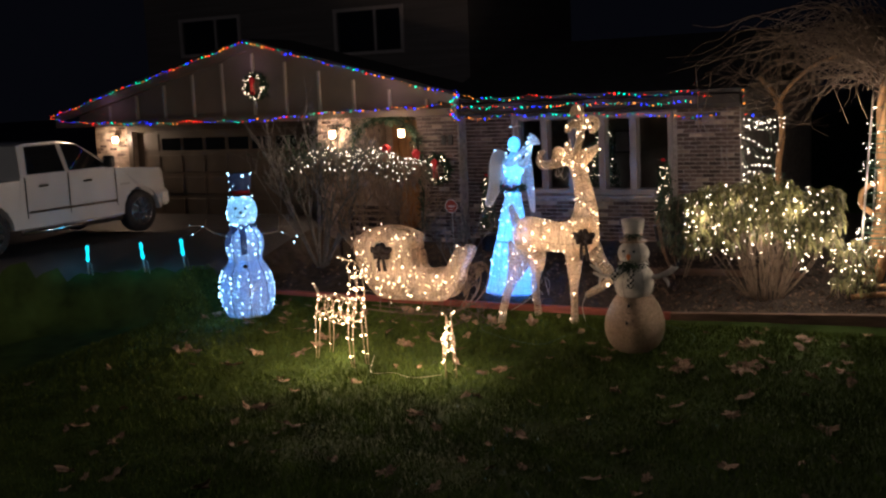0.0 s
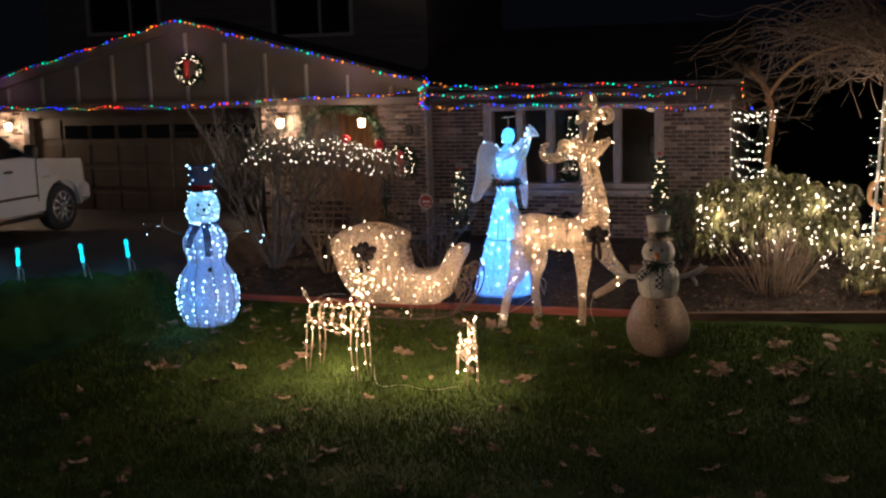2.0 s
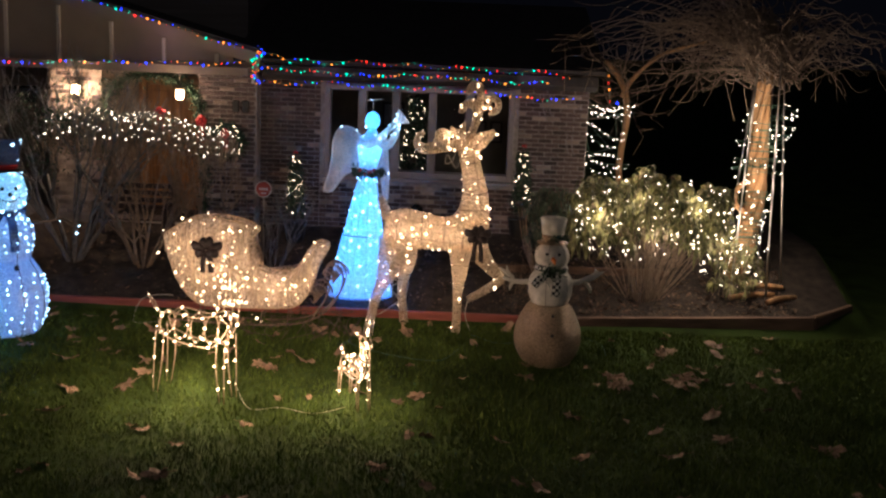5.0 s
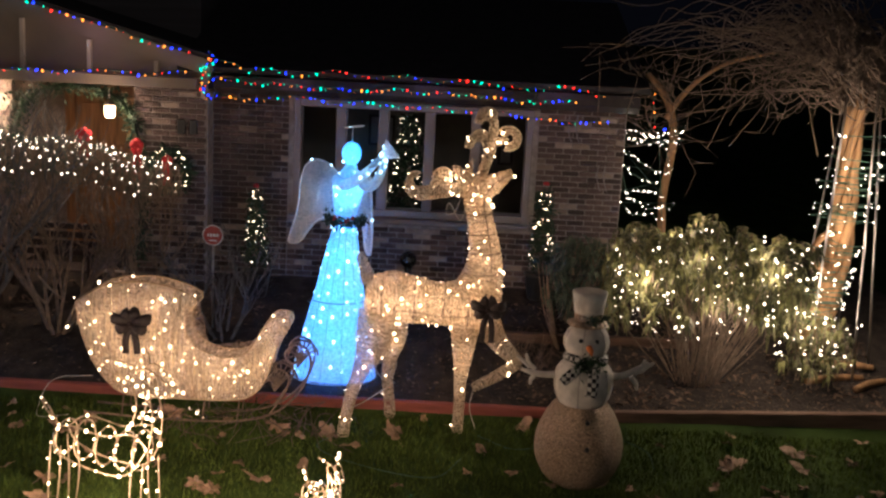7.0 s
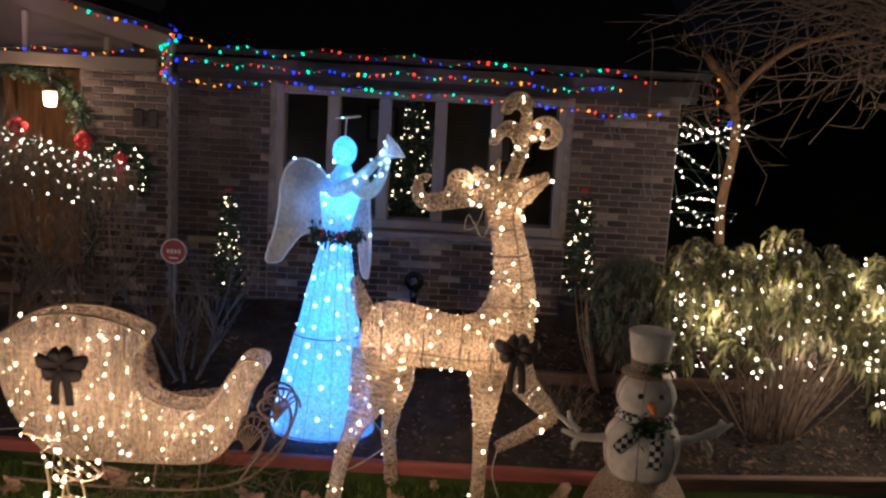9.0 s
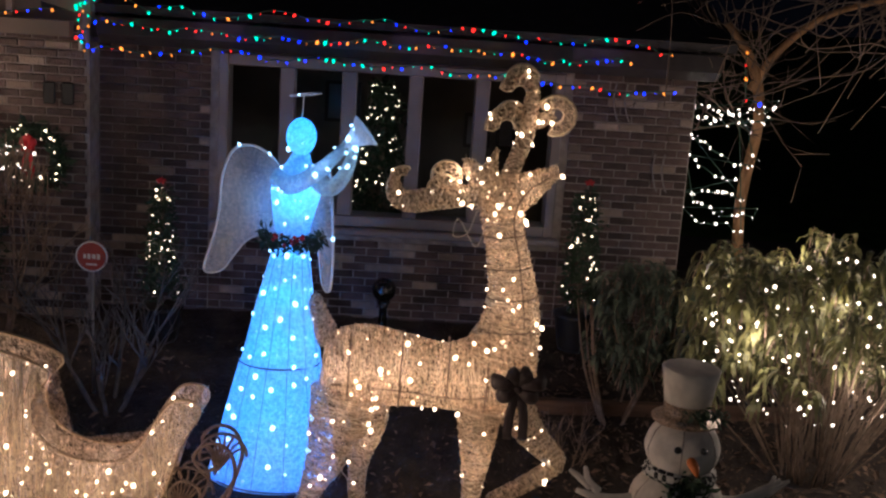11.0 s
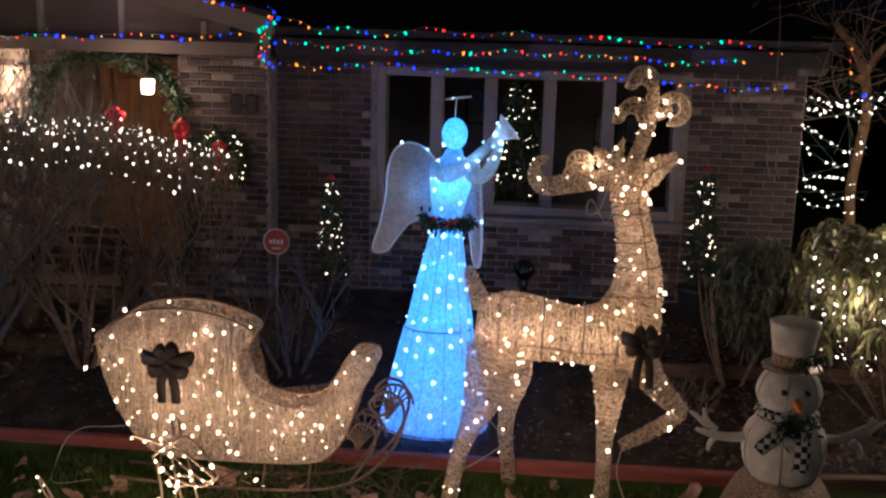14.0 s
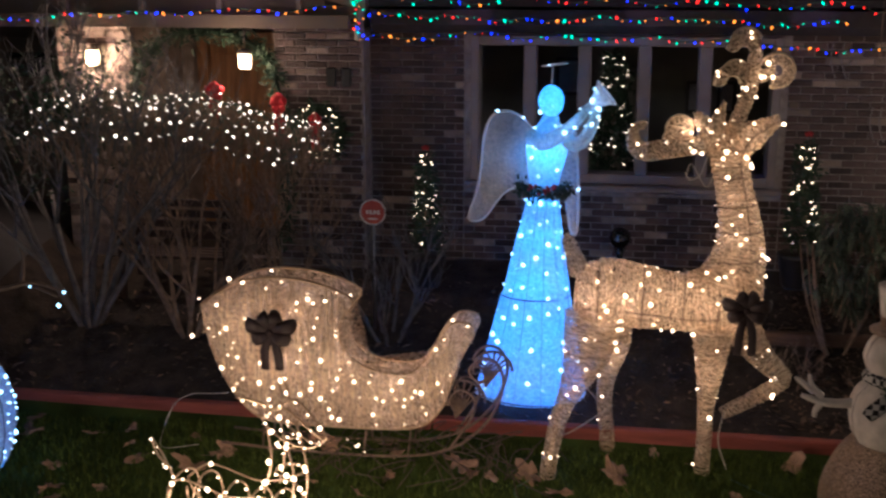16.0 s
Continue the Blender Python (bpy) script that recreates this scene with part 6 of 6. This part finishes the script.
# ---- pickup ----
def pickup(at, turn, s):
    t = empty("pickup_truck", "white crew-cab pickup truck parked on the driveway", "pickup truck", at)
    t.rotation_euler = (0, 0, radians(turn))
    t.scale = (s, s, s)
    arch_ = lambda cx: [(cx + 0.5 * math.cos(radians(a)), 0.42 + 0.5 * math.sin(radians(a))) for a in range(180, -1, -20)]
    low = [(-4.5, 0.5)] + arch_(-3.64) + [(-3.0, 0.42), (-0.6, 0.42)] + arch_(0.0) + [(0.56, 0.45), (0.74, 0.5)]
    top = [(0.78, 0.75), (0.75, 1.16), (0.6, 1.24), (-0.5, 1.32), (-0.9, 1.33), (-2.9, 1.35), (-2.92, 1.28), (-4.75, 1.27), (-4.8, 0.6)]
    side_ = low + top
    bm = bmesh.new()
    for y in (-1.0, 1.0):
        vs = [bm.verts.new((x, y * (0.9 if x > 0.7 else 1.0 if z < 1.15 else 0.97), z)) for x, z in side_]
        bm.faces.new(vs)
    bm.verts.ensure_lookup_table()
    n_ = len(side_)
    for i in range(n_):
        bm.faces.new((bm.verts[i], bm.verts[(i + 1) % n_], bm.verts[n_ + (i + 1) % n_], bm.verts[n_ + i]))
    bmesh.ops.triangulate(bm, faces=[f for f in bm.faces if len(f.verts) > 4])
    part("body", bm, PEARL, t, smooth=False)
    cab = [(-2.9, 1.345), (-0.62, 1.325), (-1.45, 1.86), (-1.8, 1.92), (-2.6, 1.92), (-2.8, 1.88)]
    bm = bmesh.new()
    rings(bm, [[(x, y * (0.97 if z < 1.5 else 0.8), z) for x, z in cab] for y in (-1.0, 1.0)])
    part("cab", bm, PEARL, t, smooth=False)
    for pts in ([(-2.74, 1.37), (-1.88, 1.37), (-1.92, 1.86), (-2.64, 1.86)], [(-1.77, 1.37), (-0.8, 1.37), (-1.44, 1.83), (-1.8, 1.86)]):
        for sy in (-1, 1):
            bm = bmesh.new()
            yy = lambda z: sy * ((0.97 - 0.17 * (z - 1.345) / 0.55) + 0.012)
            rings(bm, [[(x, yy(z) + d * sy, z) for x, z in pts] for d in (-0.02, 0.0)])
            part("side_window", bm, CARGLASS, t, smooth=False)
    bm = bmesh.new()
    rings(bm, [[(-0.68, y * 0.88, 1.37), (-1.42, y * 0.74, 1.85), (-1.4, y * 0.74, 1.87), (-0.65, y * 0.88, 1.39)] for y in (-1, 1)])
    part("windscreen", bm, CARGLASS, t, smooth=False)
    for x in (-2.83, -1.84, -0.66):
        part("door_gap", boxes(((x, -1.004, 0.6), (x + 0.012, -0.99, 1.33))), BLACK, t, smooth=False)
    for x in (-2.55, -1.5):
        part("door_handle", boxes(((x, -1.03, 1.13), (x + 0.22, -1.0, 1.17)), bevel=0.01), CHROME, t, smooth=False)
    part("side_trim", boxes(((-2.8, -1.015, 0.68), (-0.68, -1.0, 0.72)), bevel=0.004), CHROME, t, smooth=False)
    part("badge", boxes(((-0.55, -1.008, 0.98), (-0.3, -1.0, 1.02))), METAL, t, smooth=False)
    bm = bmesh.new()
    tube(bm, [(-3.0, -1.03, 0.36), (-0.62, -1.03, 0.36)], 0.05, 8)
    part("step_bar", bm, CHROME, t)
    bm = bmesh.new()
    box(bm, (0.54, -0.985, 0.46), (0.86, 0.985, 0.8), bevel=0.07)
    part("bumper", bm, PEARL, t, smooth=False)
    part("headlight", boxes(((0.66, -0.88, 0.9), (0.785, -0.6, 1.1)), bevel=0.02), CARGLASS, t, smooth=False)
    part("grille", boxes(((0.7, -0.58, 0.82), (0.795, 0.58, 1.1)), bevel=0.02), CHROME, t, smooth=False)
    bm = bmesh.new()
    box(bm, (-1.0, -1.24, 1.36), (-0.86, -1.02, 1.58), bevel=0.03)
    part("mirror", bm, BLACK, t, smooth=False)
    for x in (0.0, -3.64):
        for y in (-0.86, 0.86):
            sy = 1 if y > 0 else -1
            bm = bmesh.new()
            rings(bm, [[(x + r * math.cos(q), y + sy * d, 0.42 + r * math.sin(q)) for q in [2 * math.pi * k / 28 for k in range(28)]] for r, d in ((0.28, -0.12), (0.4, -0.12), (0.42, -0.05), (0.42, 0.07), (0.4, 0.12), (0.28, 0.12))])
            wheel = part("wheel", bm, RUBBER, t, "black tyre on a spoked alloy rim")
            bm = bmesh.new()
            for k in range(10):
                a = 2 * math.pi * k / 10
                tube(bm, [(x + 0.05 * math.cos(a), y + sy * 0.125, 0.42 + 0.05 * math.sin(a)), (x + 0.27 * math.cos(a), y + sy * 0.125, 0.42 + 0.27 * math.sin(a))], 0.022, 5)
            tube(bm, [(x + 0.27 * math.cos(q), y + sy * 0.122, 0.42 + 0.27 * math.sin(q)) for q in [2 * math.pi * k / 24 for k in range(25)]], 0.016, 5)
            ball(bm, (x, y + sy * 0.125, 0.42), 0.05, 1)
            part("rim", bm, CHROME, wheel)
    return t


pickup((-7.52, 0.8, 0.84), 90, 0.72)

# ---- cables, leaves, litter, grass ----
for pts, m, lbl in (([(0.12, 0.31), (0.37, 0.16), (0.6, 0.22), (0.95, 0.45), (1.35, 0.25), (1.4, 0.0)], CORD, "dark green extension cord lying on the lawn"), ([(-0.9, 0.26), (-1.05, 0.05), (-0.7, -0.15), (-0.2, -0.25), (0.0, 0.0)], CORD, "green cord looping over the lawn"),
                    ([(-1.95, -0.85), (-1.75, -1.25), (-1.5, -1.2), (-1.2, -1.3), (-0.95, -1.15)], PALECORD, "pale cord between the wire doe and fawn"), ([(-2.95, 0.3), (-3.15, 0.24), (-3.22, 0.42), (-3.2, 0.56, 0.12), (-3.12, 0.64, 0.16), (-2.98, 0.62, 0.18), (-2.9, 0.7, 0.16)], PALECORD, "pale cord looped over the red edging"),
                    ([(-0.53, 0.55, 0.29), (-0.78, 0.5, 0.12), (-0.93, 0.6, 0.03), (-0.8, 0.74, 0.02), (-0.85, 0.95, 0.2)], PALECORD, "thin pale cord from the reindeer to the bed"), ([(-0.1, 0.36, 1.77), (-0.14, 0.34, 1.67), (-0.2, 0.36, 1.65), (-0.18, 0.36, 1.73), (-0.1, 0.34, 1.61), (-0.06, 0.36, 1.69)], PALECORD, "loose pale wire hanging from the reindeer's antler"),
                    ([(0.08, 0.46, 0.32), (0.05, 0.41, 0.17), (0.1, 0.36, 0.02)], PALECORD, "thin pale stay wire at the reindeer's raised foot")):
    bm = bmesh.new()
    c = curve([p if len(p) == 3 else (*p, height(*p) + 0.014) for p in pts], 6)
    tube(bm, c, 0.0035, 5)
    mesh_thing("cable", bm, m, lbl, "cable", group="cables")


# tangle of thin wire under the sleigh, and cord ends by the angel
for name, x0, x1, y0, y1, n_, m, lbl in (("wire_tangle", -2.4, -1.0, 0.0, 0.5, 34, DARKWIRE, "tangle of thin brown wire and stems under the sleigh"), ("cord_tangle", -1.2, -0.5, 0.88, 1.0, 7, PALECORD, "loose pale cord ends beside the angel's base")):
    bm = bmesh.new()
    for _ in range(n_):
        x, y = rng.uniform(x0, x1), rng.uniform(y0, y1)
        z = height(x, y) + 0.012
        pts = [(x, y, z), (x + rng.uniform(-0.1, 0.1), y + rng.uniform(-0.05, 0.05), z + rng.uniform(0.05, 0.2)), (x + rng.uniform(-0.2, 0.2), y + rng.uniform(-0.05, 0.05), z + rng.uniform(0.03, 0.2)), (x + rng.uniform(-0.25, 0.25), y + rng.uniform(-0.04, 0.04), z)]
        tube(bm, curve(pts, 5), 0.0035, 4)
    mesh_thing(name, bm, m, lbl, "wire", kind="stuff")


def leaf_mesh(seed, lobes):
    r = random.Random(seed)
    bm = bmesh.new()
    n_ = lobes * 4
    rim = []
    for k in range(n_):
        a = 2 * math.pi * k / n_
        rad = 0.055 * (0.55 + 0.45 * abs(math.cos(a * lobes / 2))) * (1.25 if abs(a - math.pi) > 2 else 0.9)
        rim.append(bm.verts.new((rad * math.cos(a) * 1.3, rad * math.sin(a), 0.018 * r.uniform(-0.3, 1) + 0.012 * math.cos(2 * a))))
    c = bm.verts.new((0, 0, 0.004))
    for k in range(n_):
        bm.faces.new((rim[k], rim[(k + 1) % n_], c))
    tube(bm, [(-0.05, 0, 0.005), (-0.1, 0.01, 0.012)], 0.002, 3)
    return finish(bm, "fallen_leaf", DEAD, False)


LEAVES = [leaf_mesh(i, n_) for i, n_ in enumerate((5, 7, 5, 3))]
for i in range(240):
    u = rng.random()
    x, y = rng.uniform(-4.8, 3.2), (rng.uniform(-0.6, 0.55) if u < 0.38 else rng.uniform(-6.0, 0.3))
    ob = new("fallen_leaf", rng.choice(LEAVES))
    ob.location = (x, y, height(x, y) + 0.022)
    ob.rotation_euler = (rng.uniform(-0.5, 0.5), rng.uniform(-0.5, 0.5), rng.uniform(0, 6.28))
    k = rng.uniform(0.6, 1.0) if rng.random() < 0.6 else rng.uniform(1.0, 1.6)
    ob.scale = (k, k, k)
    tagged(ob, "curled dry brown leaf lying on the lawn", "leaf", "fallen leaves on the lawn")
bm = bmesh.new()
for _ in range(4200):
    x, y = (rng.uniform(0.4, 3.45) if rng.random() < 0.7 else rng.uniform(-4.5, 0.4)), rng.uniform(0.68, 2.1)
    k = rng.choice((0.15, 0.2, 0.25, 0.3, 0.4, 0.6))
    m = Matrix.Translation((x, y, height(x, y) + 0.015)) @ Euler((rng.uniform(-0.6, 0.6), rng.uniform(-0.6, 0.6), rng.uniform(0, 6.28))).to_matrix().to_4x4()
    q = [bm.verts.new(m @ Vector(v) * 1) for v in ((-0.06 * k, 0, 0), (0, 0.03 * k, 0.012), (0.07 * k, 0, 0.004), (0, -0.03 * k, 0.01))]
    bm.faces.new(q)
mesh_thing("leaf_litter", bm, LITTER, "dry leaf litter over the mulch of the bed", "leaf litter", kind="stuff", smooth=False)
for x, y, a, l_ in ((3.05, 1.2, 10, 0.5), (3.2, 1.4, -15, 0.45), (3.35, 1.15, 30, 0.4)):
    bm = bmesh.new()
    bend([(-l_ / 2, 0, 0, 0.028), (0, 0.02, 0.01, 0.032), (l_ / 2, 0, 0.0, 0.024)], 8, bm)
    ob = mesh_thing("log", bm, VINE, "short reddish cut log lying in the bed", "log", (x, y, height(x, y) + 0.025), "cut logs")
    ob.rotation_euler = (0, radians(-4), radians(a))

g = np.random.default_rng(5)
N_ = 150000
bx = g.uniform(-5.2, 4.2, N_)
by = 0.6 - 7.6 * g.random(N_) ** 1.35
ok_ = np.array([not in_drive(a, b) and not (a < -4.6 and past_kerb(a, b) > 0.05) for a, b in zip(bx, by)])
bx, by = bx[ok_], by[ok_]
bz = np.array([height(a, b) for a, b in zip(bx, by)])
patch = np.array([noise.noise(Vector((a * 1.1, b * 1.1, 3))) for a, b in zip(bx, by)])
hh = (0.028 + 0.03 * g.random(len(bx))) * (1 + 0.6 * patch)
ang_, lean_ = g.uniform(0, 6.28, len(bx)), g.uniform(0.1, 0.9, len(bx))
w_ = 0.004 + 0.003 * g.random(len(bx))
base = np.stack([bx, by, bz - 0.004], 1)
sidev = np.stack([np.cos(ang_) * w_, np.sin(ang_) * w_, np.zeros(len(bx))], 1)
tip = base + np.stack([-np.sin(ang_) * lean_ * hh, np.cos(ang_) * lean_ * hh, hh], 1)
v = np.stack([base - sidev, base + sidev, tip], 1).reshape(-1, 3)
me = bpy.data.meshes.new("grass")
me.from_pydata(v.tolist(), [], np.arange(len(v)).reshape(-1, 3).tolist())
me.materials.append(BLADE)
tagged(new("grass", me), "short dark green lawn grass", "grass", kind="stuff")

# ---- bricks of the front walls ----
def brick_mesh(l_, m):
    bm = bmesh.new()
    box(bm, (0.005, -0.012, 0.004), (l_ - 0.005, 0.0, 0.044), bevel=0.003)
    return finish(bm, "brick", m, False)


BRICKS = {(k, m.name): brick_mesh(l_, m) for k, l_ in (("full", 0.155), ("half", 0.0775)) for m in (BRICK, PALE)}
rest = bmesh.new()


def bricks(wall, x0, x1, z0, z1, y, single, hole=None, pale=0.12):
    row = 0
    z = z0
    while z + 0.045 < z1:
        x = x0 - (0.0775 if row % 2 else 0)
        while x < x1 - 0.02:
            a, b = max(x, x0), min(x + 0.155, x1)
            spans = [(a, b)]
            if hole and hole[2] - 0.05 < z < hole[3] + 0.005:
                spans = [(p, q) for p, q in ((a, min(b, hole[0])), (max(a, hole[1]), b)) if q - p > 0.02]
            for p, q in spans:
                if q - p < 0.03:
                    continue
                jut = rng.choice((0, 0, 0, 0.006, -0.004))
                m = PALE if rng.random() < pale else BRICK
                if single:
                    kind = "full" if q - p > 0.1 else "half"
                    ob = new("brick", BRICKS[(kind, m.name)])
                    ob.parent = wall
                    ob.location = (p, y - jut, z)
                    ob.scale = ((q - p) / (0.155 if kind == "full" else 0.0775), 1, 1)
                else:
                    box(rest, (p + 0.005, y - 0.012 - jut, z + 0.004), (q - 0.005, y, z + 0.044), 1 if m is PALE else 0)
            x += 0.155
        z += 0.05
        row += 1


bricks(wall_south, 0.58, 1.355, 0.85, 2.32, W - 0.001, True)
bricks(wall_entry, -2.995, -2.36, 0.9, 2.4, G - 0.001, True)
bricks(wall_south, -2.345, -1.66, 0.6, 2.3, W - 0.001, False)
bricks(wall_south, -1.66, 0.58, 0.5, 1.18, W - 0.001, False)
bricks(wall_south, 0.58, 1.355, 0.5, 0.85, W - 0.001, False)
bricks(wall_entry, -2.995, -2.36, 0.4, 0.9, G - 0.001, False)
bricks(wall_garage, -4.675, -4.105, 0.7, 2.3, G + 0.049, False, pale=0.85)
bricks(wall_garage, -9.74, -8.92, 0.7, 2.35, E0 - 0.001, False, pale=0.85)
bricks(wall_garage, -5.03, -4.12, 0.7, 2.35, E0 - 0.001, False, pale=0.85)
ob = part("bricks", rest, [BRICK, PALE], wall_south, smooth=False)
ob["kind"] = "stuff"
